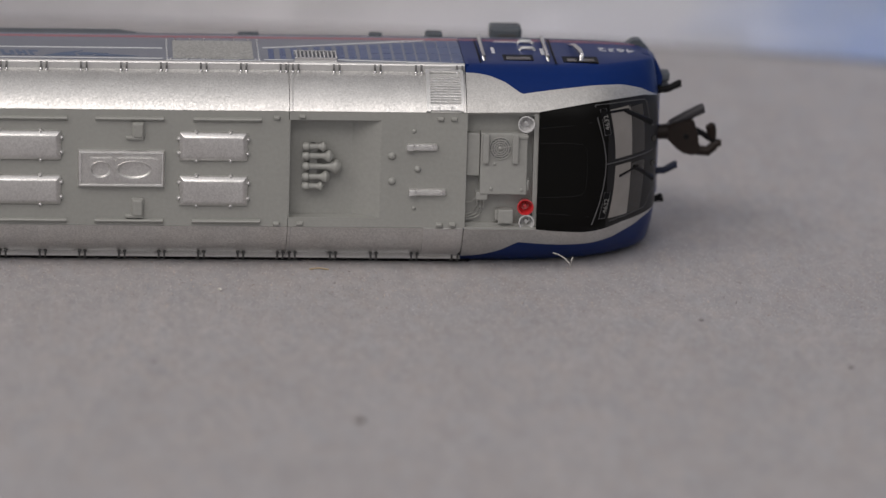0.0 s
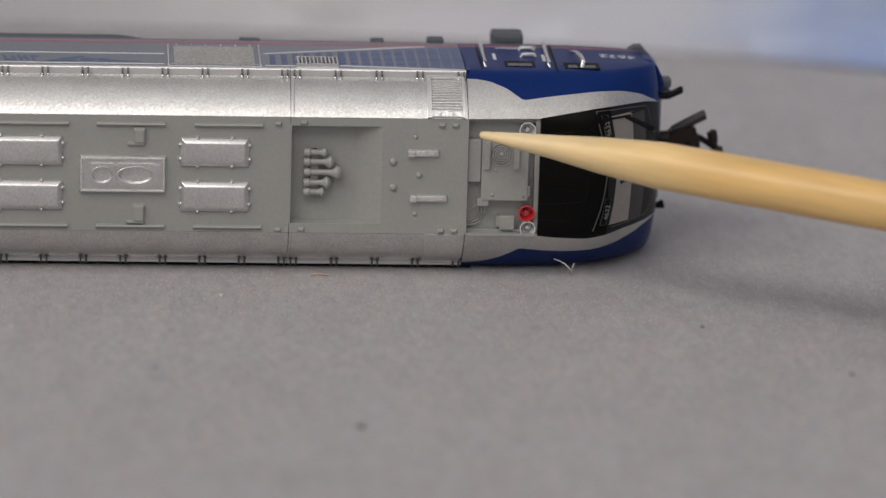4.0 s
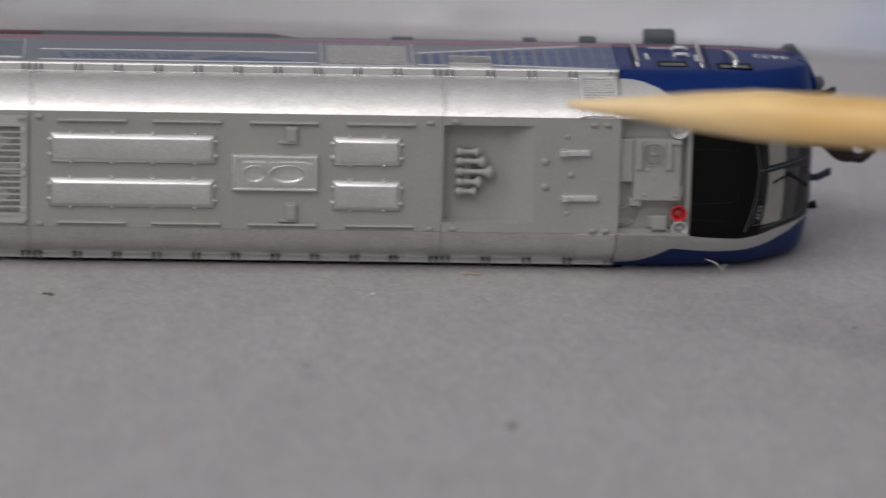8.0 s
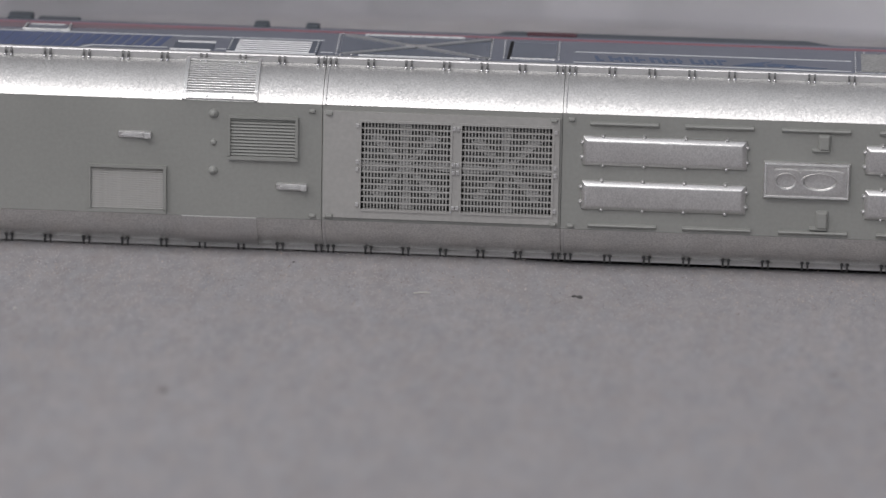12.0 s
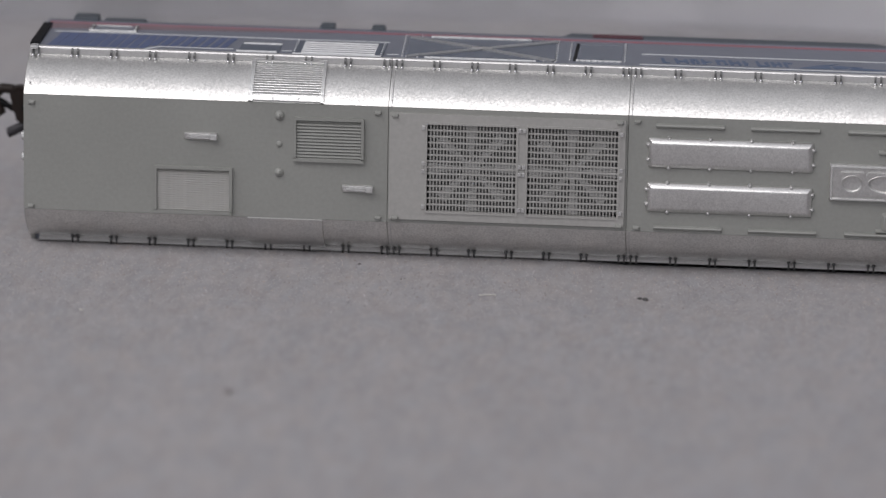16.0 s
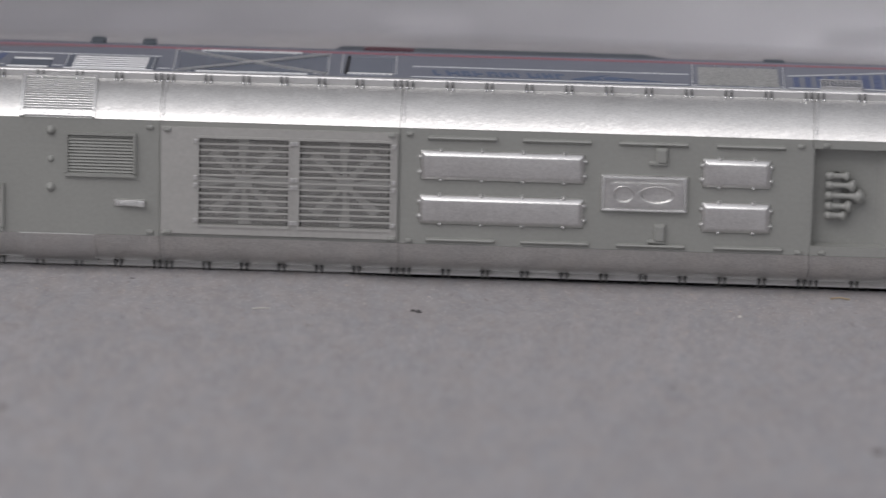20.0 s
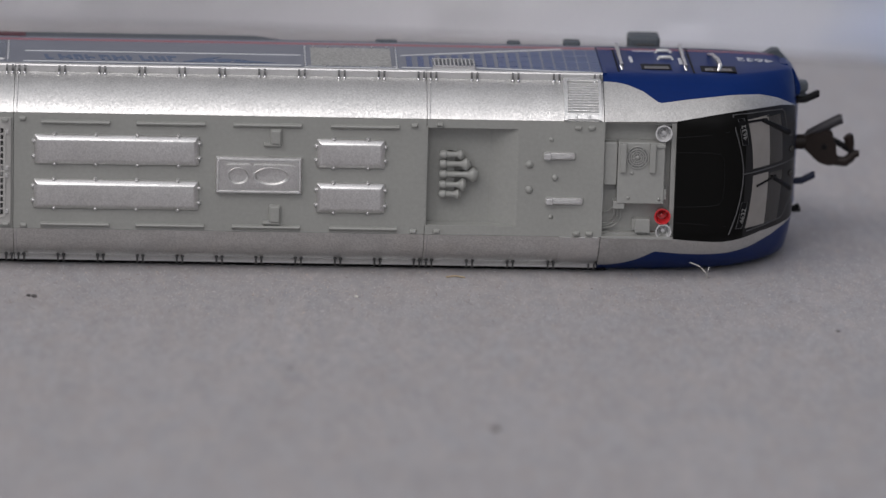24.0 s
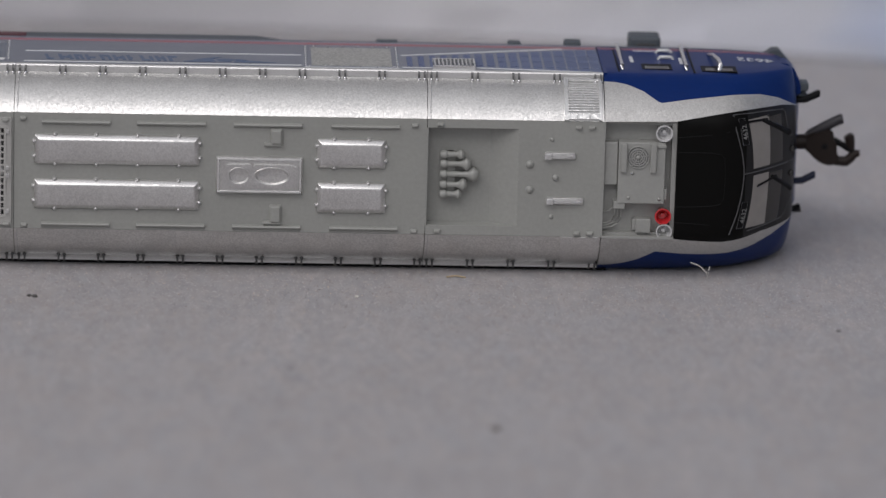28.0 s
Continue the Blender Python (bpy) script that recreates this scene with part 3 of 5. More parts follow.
# long ribs and small angle brackets on the middle panel
for k, x0 in enumerate((-26.8, -17.55, -8.15, 1.35)):
    for z in (14.6, 4.32):
        part("roof_rib", prism(bmesh.new(), [(0.05, z - 0.36), (-0.34, z - 0.1), (-0.42, z), (-0.36, z + 0.14), (0.05, z + 0.2)], x0, x0 + 6.65), GREY, loco)
for z0, z1 in ((12.6, 14.3), (4.7, 6.6)):
    br = part("bracket", raised(-4.6, -3.35, z0, z1, 0.5, 0.26), GREY, loco)
    part("foot", raised(-5.2, -3.4, z0 - 0.15, z0 + 0.25, 0.35, 0.12), GREY, br)

# silver hatch covers with rivets
for x0, x1, z0, z1, n in ((-27.5, -11.45, 10.45, 13.35, 4), (-27.55, -11.45, 5.98, 8.85, 4), (0.0, 6.7, 10.48, 13.3, 2), (0.05, 6.75, 5.95, 8.9, 2)):
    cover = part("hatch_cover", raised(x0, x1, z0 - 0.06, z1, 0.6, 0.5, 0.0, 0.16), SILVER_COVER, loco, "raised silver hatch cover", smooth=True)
    for k in range(n):
        x = x0 + (x1 - x0) * (k + 0.5 + (0.0 if n == 4 else 0.0)) / n
        for z in (z0 - 0.04, z1 - 0.02):
            part("rivet", dome(x, z, 0.24, 0.42), SILVER_TRIM, cover)
    for z in (z0 + 0.7, z1 - 0.7):
        for x in (x0 - 0.03, x1 + 0.03):
            part("rivet", dome(x, z, 0.23, 0.4), SILVER_TRIM, cover)

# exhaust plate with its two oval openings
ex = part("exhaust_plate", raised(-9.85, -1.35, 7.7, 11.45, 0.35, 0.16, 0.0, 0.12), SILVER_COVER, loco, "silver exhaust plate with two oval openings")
for name, x0, x1, z0, z1 in (("rim_bar", -9.7, -1.5, 11.08, 11.3), ("rim_bar", -9.7, -1.5, 7.85, 8.05), ("rim_bar", -9.7, -9.5, 8.05, 11.08), ("rim_bar", -1.7, -1.5, 8.05, 11.08)):
    part(name, box(x0, x1, -0.56, -0.3, z0, z1, 0.06), BRIGHT, ex)


def oval_panel(cx, cz, rx, rz, x0, x1, z0, z1):
    """A raised panel with an oval opening sunk into it."""
    bm = bmesh.new()
    n = 32
    rings = []
    angles = [2 * math.pi * k / n for k in range(n)]

    def to_edge(a):
        c, d = math.cos(a), math.sin(a)
        tx = ((x1 if c > 0 else x0) - cx) / c if abs(c) > 1e-6 else 1e9
        tz = ((z1 if d > 0 else z0) - cz) / d if abs(d) > 1e-6 else 1e9
        t = min(tx, tz)
        return cx + c * t, cz + d * t

    for y in (-0.33, -0.66):
        rings.append([bm.verts.new((*to_edge(a), 0.0)) for a in angles])
        for v in rings[-1]:
            v.co = (v.co.x, y, v.co.y)
    for grow, y in ((1.14, -0.66), (1.1, -0.74), (1.0, -0.72), (0.9, -0.4), (0.02, -0.38)):
        rings.append([bm.verts.new((cx + rx * grow * math.cos(a), y, cz + rz * grow * math.sin(a))) for a in angles])
    for a, b in zip(rings, rings[1:]):
        for k in range(n):
            bm.faces.new((a[k], a[(k + 1) % n], b[(k + 1) % n], b[k]))
    return bm


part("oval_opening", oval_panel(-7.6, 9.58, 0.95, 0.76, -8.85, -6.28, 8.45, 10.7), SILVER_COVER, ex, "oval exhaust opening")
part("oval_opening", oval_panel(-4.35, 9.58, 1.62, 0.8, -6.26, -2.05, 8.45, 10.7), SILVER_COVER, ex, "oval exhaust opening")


# louvres, handles, rivets
def louvre(x0, x1, z0, z1, n, y=-0.4, mat=GREY, frame=0.28, label="grey louvred grille"):
    fr = bmesh.new()
    box(x0, x1, y, 0.05, z0, z0 + frame * 1.3, bm=fr), box(x0, x1, y, 0.05, z1 - frame, z1, bm=fr)
    box(x0, x0 + frame, y, 0.05, z0 + frame, z1 - frame, bm=fr), box(x1 - frame, x1, y, 0.05, z0 + frame, z1 - frame, bm=fr)
    grille = part("louvre_grille", fr, mat, loco, label)
    step = (z1 - z0 - 2.2 * frame) / n
    first = None
    for k in range(n):
        z = z0 + frame * 1.3 + step * (k + 0.5)
        if first is None:
            sl = prism(bmesh.new(), [(0.05, -step * 0.5), (0.05, step * 0.5), (-0.02, step * 0.5), (-0.02 - step * 0.65, -step * 0.22), (-0.02 - step * 0.55, -step * 0.36), (-0.01, -step * 0.4)], x0 + frame - 0.02, x1 - frame + 0.02)
            first = part("slat", sl, GREY_LIGHT if n > 12 else mat, grille)
            first.location.z = z * MM
        else:
            again(first, 0, 0, z)
    return grille


louvre(-62.3, -55.35, 9.7, 14.15, 12)
louvre(-76.05, -68.3, 3.92, 8.75, 19, mat=GREY, label="finely slatted grey grille")


def handle(x0, x1, z, flip=False):
    """A lifting lug: a low plate, a tapered tongue on it and a block at one end."""
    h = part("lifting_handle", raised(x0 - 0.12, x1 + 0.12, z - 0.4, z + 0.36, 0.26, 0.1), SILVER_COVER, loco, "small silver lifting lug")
    a, b, tip = (x1 - 0.6, x1 + 0.1, x0 + 0.25) if flip else (x0 - 0.1, x0 + 0.6, x1 - 0.25)
    root = a if flip else b
    near = tip + 0.5 if flip else tip - 0.5
    tongue = plate(bmesh.new(), [(root, z - 0.24), (near, z - 0.2), (tip, z - 0.06), (tip, z + 0.06), (near, z + 0.2), (root, z + 0.24)], -0.52, -0.2)
    bmesh.ops.bevel(tongue, geom=tongue.edges[:], offset=0.08, segments=2, affect="EDGES")
    part("tongue", tongue, BRIGHT, h, smooth=True)
    part("lug_block", box(a, b, -0.66, -0.1, z - 0.3, z + 0.33, 0.1), BRIGHT, h)


handle(-73.0, -69.9, 11.85, True)
handle(-57.4, -54.5, 7.1, True)
handle(22.3, 25.2, 12.0)
handle(22.6, 26.1, 7.45)
for x, z, r in ((-63.7, 14.2, 0.5), (-63.7, 11.3, 0.33), (-63.7, 8.45, 0.48), (20.8, 11.05, 0.4), (20.85, 8.5, 0.4), (22.9, 13.6, 0.24), (23.35, 9.75, 0.34), (23.05, 5.8, 0.24)):
    rv = part("roof_rivet", dome(x, z, r, r * 0.75), GREY, loco, smooth=True)
    if r > 0.45:
        part("rivet_cap", dome(x, z, r * 0.45, 0.22, -r * 0.7), GREY, rv)


# louvres set into the shoulders
def shoulder_louvre(x0, x1, n, flip):
    def at(s):
        s *= len(SHOULDER) - 1
        i = min(int(s), len(SHOULDER) - 2)
        (ya, za), (yb, zb) = SHOULDER[i], SHOULDER[i + 1]
        return ya + (yb - ya) * (s - i), za + (zb - za) * (s - i)

    def off(s, d):
        (ya, za), (yb, zb) = at(max(0, s - 0.02)), at(min(1, s + 0.02))
        l = math.hypot(yb - ya, zb - za)
        y, z = at(s)
        y, z = y - d * (zb - za) / l, z + d * (yb - ya) / l
        return mirrored([(y, z)])[0] if flip else (y, z)

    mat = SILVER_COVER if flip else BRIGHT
    ss = [k / 10 for k in range(11)]
    if flip:
        g = part("shoulder_plate", prism(bmesh.new(), [off(s, 0.2 * min(1, 0.5 + s / 0.2)) for s in ss] + [off(s, -0.05) for s in ss[::-1]], x0, x1), mat, loco, "plain silver plate in the roof shoulder", smooth=True)
        return
    fr = bmesh.new()
    for xa, xb in ((x0, x0 + 0.42), (x1 - 0.3, x1)):
        prism(fr, [off(s, 0.34) for s in ss] + [off(s, -0.05) for s in ss[::-1]], xa, xb)
    for sa, sb in ((0.02, 0.12), (0.93, 1.0)):
        prism(fr, [off(sa, 0.36), off(sb, 0.36), off(sb, -0.05), off(sa, -0.05)], x0 + 0.42, x1 - 0.3)
    g = part("shoulder_grille", fr, mat, loco, "silver louvred grille in the roof shoulder")
    for k in range(n):
        a, b = 0.14 + 0.78 * k / n, 0.14 + 0.78 * (k + 0.985) / n
        part("slat", prism(bmesh.new(), [off(a, 0.17), off(a + 0.01, 0.18), off(b - 0.012, 0.12), off(b, 0.08), off(b, -0.02), off(a, -0.02)], x0 + 0.4, x1 - 0.28), mat, g)
    for x in (x0 + (x1 - x0) * 0.33, x0 + (x1 - x0) * 0.67):
        y, z = off(0.06, 0.3)
        part("rivet", dome(x, z, 0.13, 0.15, y), mat, g)


for flip in (False, True):
    shoulder_louvre(-66.8, -59.4, 14, flip)
    shoulder_louvre(24.05, 27.75, 13, flip)

# fan hatch
hatch = part("fan_hatch", box(-52.85, -49.35, -0.3, 0.5, 4.2, 14.95), GREY_LIGHT, loco, "light grey hatch over two cooling fans")
for x0, x1, z0, z1 in ((-49.35, -29.75, 14.15, 14.95), (-49.35, -29.75, 4.2, 4.95), (-40.2, -39.5, 4.95, 14.15), (-30.25, -29.75, 4.95, 14.15)):
    part("hatch_frame", box(x0, x1, -0.3, 0.5, z0, z1), GREY_LIGHT, hatch)
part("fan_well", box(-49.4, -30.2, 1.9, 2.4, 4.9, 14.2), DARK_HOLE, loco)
for cx in (-44.77, -34.87):
    hub = part("fan", tube(bmesh.new(), [(cx, 1.9, 9.55), (cx, 0.1, 9.55), (cx, 0.0, 9.55)], [0.85, 0.85, 0.6], 20), FAN, loco, "grey cooling fan under the grille", smooth=True)
    for k in range(8):
        a = k * math.pi / 4 + 0.03
        u, w = Vector((math.cos(a), 0, math.sin(a))), Vector((-math.sin(a), 0, math.cos(a)))
        bl = bmesh.new()
        c = Vector((cx, 0, 9.55))
        lo = [c + u * r + w * s + Vector((0, y, 0)) for r, s, y in ((0.7, -0.16, 0.02), (4.3, -0.55, -0.02), (4.3, 0.55, 0.06), (0.7, 0.16, 0.06))]
        va, vb = [bl.verts.new(p) for p in lo], [bl.verts.new(p + Vector((0, 0.15, 0))) for p in lo]
        for i in range(4):
            bl.faces.new((va[i], va[(i + 1) % 4], vb[(i + 1) % 4], vb[i]))
        bl.faces.new(va), bl.faces.new(vb[::-1])
        part("fan_blade", bl, FAN, hub)
for x0, x1 in ((-49.35, -40.2), (-39.5, -30.25)):
    fr = bmesh.new()
    z0, z1 = 4.95, 14.15
    for a, b, c, d in ((x0, x1, z0, z0 + 0.22), (x0, x1, z1 - 0.22, z1), (x0, x0 + 0.22, z0 + 0.22, z1 - 0.22), (x1 - 0.22, x1, z0 + 0.22, z1 - 0.22)):
        box(a, b, -0.42, 0.1, c, d, bm=fr)
    grille = part("fan_grille", fr, GREY_LIGHT, loco, "grey slotted fan grille")
    nx, nz = 27, 14
    first = part("upright_bar", box(-0.066, 0.066, -0.2, 0.04, z0 + 0.2, z1 - 0.2), GREY_LIGHT, grille)
    first.location.x = (x0 + 0.22 + (x1 - x0 - 0.44) / nx) * MM
    for k in range(2, nx):
        again(first, x0 + 0.22 + (x1 - x0 - 0.44) * k / nx)
    first = part("cross_bar", prism(bmesh.new(), [(-0.21, -0.075), (-0.21, 0.05), (-0.18, 0.075), (0.0, 0.075), (0.0, -0.075)], x0 + 0.2, x1 - 0.2), GREY_LIGHT, grille)
    first.location.z = (z0 + 0.22 + (z1 - z0 - 0.44) / nz) * MM
    for k in range(2, nz):
        again(first, 0, 0, z0 + 0.22 + (z1 - z0 - 0.44) * k / nz)
    for x in (x0 - 0.15, x1 + 0.15):
        for z in (5.6, 9.2, 9.95, 13.6):
            part("hinge", box(x - 0.16, x + 0.16, -0.55, 0.0, z - 0.2, z + 0.2, 0.06), SILVER_TRIM, grille)
for x, z in ((-52.3, 14.75), (-52.2, 4.4), (-30.3, 14.8), (-30.2, 4.35)):
    tab(x, z, base=-0.3)

# horns in the recess
horn_bar = part("horn_bracket", box(12.75, 13.55, 1.0, 1.85, 7.6, 11.95, 0.05), GREY, loco, "grey horn bracket in the recess")
HORN = ((-0.12, 0.1), (-0.06, 0.3), (0.08, 0.38), (0.3, 0.44), (0.52, 0.4), (0.6, 0.3), (0.95, 0.3))
BELL = ((0.58, 0.4), (0.68, 0.55), (0.76, 0.85), (0.82, 1.06), (0.87, 1.1), (0.93, 0.92), (0.98, 0.66), (1.0, 0.35))
for z, length, r in ((11.75, 2.3, 0.46), (10.8, 2.95, 0.6), (9.75, 3.75, 0.66), (8.7, 2.6, 0.58), (7.75, 2.05, 0.44)):
    x0, y = 12.15, 0.72
    rings = list(HORN) + [(length * f, max(0.27, r * g) if f < 0.8 else r * g) for f, g in BELL]
    part("horn", tube(bmesh.new(), [(x0 + d, y, z) for d, rad in rings], [rad for d, rad in rings], 16), GREY, horn_bar, "grey trumpet horn with a rounded bell", smooth=True)
    part("horn_foot", box(x0 + 0.75, x0 + 1.2, y, 1.85, z - 0.2, z + 0.2), GREY, horn_bar)

# ---- cab and nose ----
SECTION = [(0.0, 0.0), (0.0, 0.61), (0.78, 0.71), (1.65, 0.80), (2.65, 0.88), (3.5, 0.935), (4.2, 0.97), (4.7, 0.99), (5.3, 1.0), (9.0, 1.0), (16.0, 1.0)]
STEPS = [0, 0.3, 0.4, 0.5, 0.6, 0.7, 0.8, 0.88, 0.94, 0.97, 1.0]


def curve_at(pairs, x):
    for (xa, va), (xb, vb) in zip(pairs, pairs[1:]):
        if x <= xb:
            t = max(0.0, (x - xa) / (xb - xa))
            return va + (vb - va) * t
    return pairs[-1][1]


def eased(pairs, x):
    r = min(1.3, max(0.25, (49.2 - x) / 3.0))
    return sum(w * curve_at(pairs, x + k * r) for k, w in ((-1, 1), (-0.66, 2), (-0.33, 3), (0, 3), (0.33, 3), (0.66, 2), (1, 1))) / 15


HALF = [(28, 9.66), (36, 9.62), (40, 9.5), (43, 9.38), (45.5, 9.25), (46.8, 9.15), (47.6, 9.0), (48.2, 8.8), (48.6, 8.5), (48.9, 8.0), (49.5, 7.0)]
DROP = [(28, 0.0), (35, 0.2), (40, 0.6), (42, 1.4), (44, 3.3), (46, 5.6), (47.2, 7.4), (48.1, 9.2), (48.6, 11.5), (48.9, 14.5), (49.5, 16.0)]


def skin(x, s, lift=0.0):
    """A point of the cab's shell: s runs from the roof's middle (0) to the edge of the side (1); negative s is the lower side."""
    a = abs(s)
    i = max(k for k in range(len(STEPS) - 1) if STEPS[k] <= a) if a < 1 else len(STEPS) - 2
    t = (a - STEPS[i]) / (STEPS[i + 1] - STEPS[i])
    y = SECTION[i][0] + (SECTION[i + 1][0] - SECTION[i][0]) * t
    w = SECTION[i][1] + (SECTION[i + 1][1] - SECTION[i][1]) * t
    d = eased(DROP, x)
    y = d + y * (16 - d) / 16 + 0.35 * w * w * min(1, max(0, (x - 33) / 8))
    z = w * eased(HALF, x)
    back = 0.2 * max(0.0, y - 8) * max(0.0, (x - 40) / 8.5) ** 2
    return Vector((x - back, y - lift, ZC + (z if s >= 0 else -z * (1 + 0.085 * w ** 4))))


def find_s(x, level):
    """The s at which the upper shell reaches a height, seen along the slope of a low oblique view."""
    lo, hi = 0.0, 0.999
    for _ in range(40):
        mid = (lo + hi) / 2
        p = skin(x, mid)
        if p.z + 0.264 * p.y < level:
            lo = mid
        else:
            hi = mid
    return lo


DARK_EDGE = [(28, 15.48), (35, 15.6), (40.5, 16.65), (44, 17.25), (46, 17.6), (47.8, 17.65)]
BLUE_EDGE = [(28, 19.6), (29.2, 19.55), (30.4, 19.3), (31.9, 18.65), (33.5, 17.45), (36.4, 17.9), (40.8, 18.45), (43.5, 18.6), (45.5, 18.35), (47, 17.85), (47.8, 17.6)]
XS = [28.05 + 0.35 * k for k in range(17)] + [33.7, 34.2, 34.6, 35.0, 35.5] + [36 + 0.4 * k for k in range(26)] + [46.4, 46.7, 47.0, 47.3, 47.6, 47.8, 48.0, 48.15, 48.3, 48.42, 48.52, 48.62, 48.72, 48.82]


def shell(x_list, s_from, s_to, n, sign=1, thick=0.35, lift=0.0):
    bm = bmesh.new()
    rows = []
    for x in x_list:
        a, b = s_from(x), s_to(x)
        rows.append([bm.verts.new(skin(x, sign * (a + (b - a) * k / n), lift)) for k in range(n + 1)])
    for a, b in zip(rows, rows[1:]):
        for i in range(n):
            bm.faces.new((a[i], b[i], b[i + 1], a[i + 1]))
    bmesh.ops.recalc_face_normals(bm, faces=bm.faces[:])
    out = sum((f.normal.y for f in bm.faces)) + sum(f.normal.z * sign for f in bm.faces) * 0.5
    bmesh.ops.solidify(bm, geom=bm.faces[:], thickness=thick if out < 0 else thick)
    return bm


LOW_DARK = [(28, 0.0), (37, 0.0), (40, 0.2), (42, 0.5), (44, 0.78), (46, 0.6), (47.8, 0.15), (49, 0.0)]
LOW_BLUE = [(28, 0.0), (38, 0.05), (42, 0.45), (44, 0.62), (46, 0.55), (47.8, 0.1), (49, 0.0)]


def dark_s(x, sign=1):
    return find_s(x, curve_at(DARK_EDGE, x) - (curve_at(LOW_DARK, x) if sign < 0 else 0.0))


def blue_s(x, sign=1):
    return max(dark_s(x, sign) + 0.004, find_s(x, curve_at(BLUE_EDGE, x) - (curve_at(LOW_BLUE, x) if sign < 0 else 0.0)))


for sign in (1, -1):
    part("cab_shoulder", shell(XS, lambda x: dark_s(x, sign), lambda x: blue_s(x, sign), 8, sign), SILVER_CAB, loco, "silver band curving along the cab", smooth=True)
    part("cab_side", shell(XS, lambda x: blue_s(x, sign), lambda x: 1.0, 14, sign), BLUE, loco, "gloss blue cab side", smooth=True)
CAP = 35.2
roof_x = [x for x in XS if x > CAP + 0.05]
for sign in (1, -1):
    part("cab_roof_cap", shell([CAP] + [x for x in roof_x if x < 42.15] + [42.2], lambda x: 0.0, lambda x: dark_s(x, sign), 10, sign), BLACK, loco, "black cab roof", smooth=True)
    part("windscreen_surround", shell([42.2] + [x for x in roof_x if x > 42.25], lambda x: 0.0, lambda x: dark_s(x, sign), 10, sign), BLACK_FRAME, loco, "dark grey windscreen surround", smooth=True)


def on_glass(x, z, lift):
    """A place on the windscreen at x and z."""
    w = abs(z - ZC) / eased(HALF, x)
    s = 0.3 * w / 0.61 if w < 0.61 else 0.3 + (w - 0.61)
    p = skin(x, s if z >= ZC else -s, lift)
    return Vector((p.x - lift * 0.7, p.y, z))


def glass_patch(name, corner, mat, lift, parent, label="", nx=6, nz=8):
    """A thin curved patch on the windscreen; corner: x0(z), x1(z), z0, z1."""
    bm = bmesh.new()
    x0, x1, z0, z1 = corner
    grid = []
    for j in range(nz + 1):
        z = z0 + (z1 - z0) * j / nz
        grid.append([on_glass(x0(z) + (x1(z) - x0(z)) * i / nx, z, lift) for i in range(nx + 1)])
    top = [[bm.verts.new(p) for p in r] for r in grid]
    low = [[bm.verts.new(p + Vector((lift, lift, 0))) for p in r] for r in grid]
    for a, b, c, d in zip(top, top[1:], low, low[1:]):
        for i in range(nx):
            bm.faces.new((a[i], a[i + 1], b[i + 1], b[i]))
            bm.faces.new((c[i], d[i], d[i + 1], c[i + 1]))
    for r, q in ((top[0], low[0]), (top[-1], low[-1])):
        for i in range(nx):
            bm.faces.new((r[i], q[i], q[i + 1], r[i + 1]))
    for i in (0, nx):
        for a, b, c, d in zip(top, top[1:], low, low[1:]):
            bm.faces.new((a[i], b[i], d[i], c[i]))
    return part(name, bm, mat, parent, label, smooth=True)


def arc(mid, edge):
    return lambda z: mid - 0.12 - (mid - edge + 0.3) * ((z - ZC) / 7.0) ** 2


screen = tagged(new("windscreen"), "two-pane windscreen with pale sun blinds")
screen.parent = loco
MIDZ = 10.0


def glass_line(points, r=0.07):
    """A thin rubber seal along (x, z) points of the windscreen."""
    part("seal", tube(bmesh.new(), [on_glass(x, z, 0.04) for x, z in points], r, 6), FRAME_LINE, screen, smooth=True)


for z0, z1, xb in ((10.15, 15.55, 44.95), (4.2, 9.75, 44.85)):
    glass_patch("pane", (arc(43.2, 42.35), arc(xb, xb - 0.15), z0 + 0.2, z1 - 0.1), GLASS_LIGHT, 0.05, screen, "pale blind behind the glass")
    glass_patch("pane", (arc(xb, xb - 0.15), arc(46.4, 46.0), z0 + 0.2, z1 - 0.3), GLASS_DARK, 0.05, screen, "smoked glass pane")
glass_line([(40.75, 16.0), (41.05, 14.6), (41.45, 13.3), (41.75, 12.2), (42.0, 10.8), (42.05, MIDZ), (42.0, 8.9), (41.83, 7.6), (41.5, 6.1), (41.1, 4.9), (40.75, 3.95)])
glass_line([(42.05, MIDZ), (43.5, MIDZ), (45, MIDZ), (46.5, MIDZ), (47.6, MIDZ)])
glass_line([(40.75, 16.0), (42.5, 15.95), (44.5, 15.8), (46.1, 15.55), (46.35, 15.2), (46.55, 14.2), (46.8, 13.0), (47.1, 12.6), (47.7, 12.4)])
glass_line([(42.6, 4.1), (44.5, 4.25), (46.4, 4.45), (46.75, 4.8), (46.95, 5.4), (47.3, 6.0), (47.7, 6.3)])
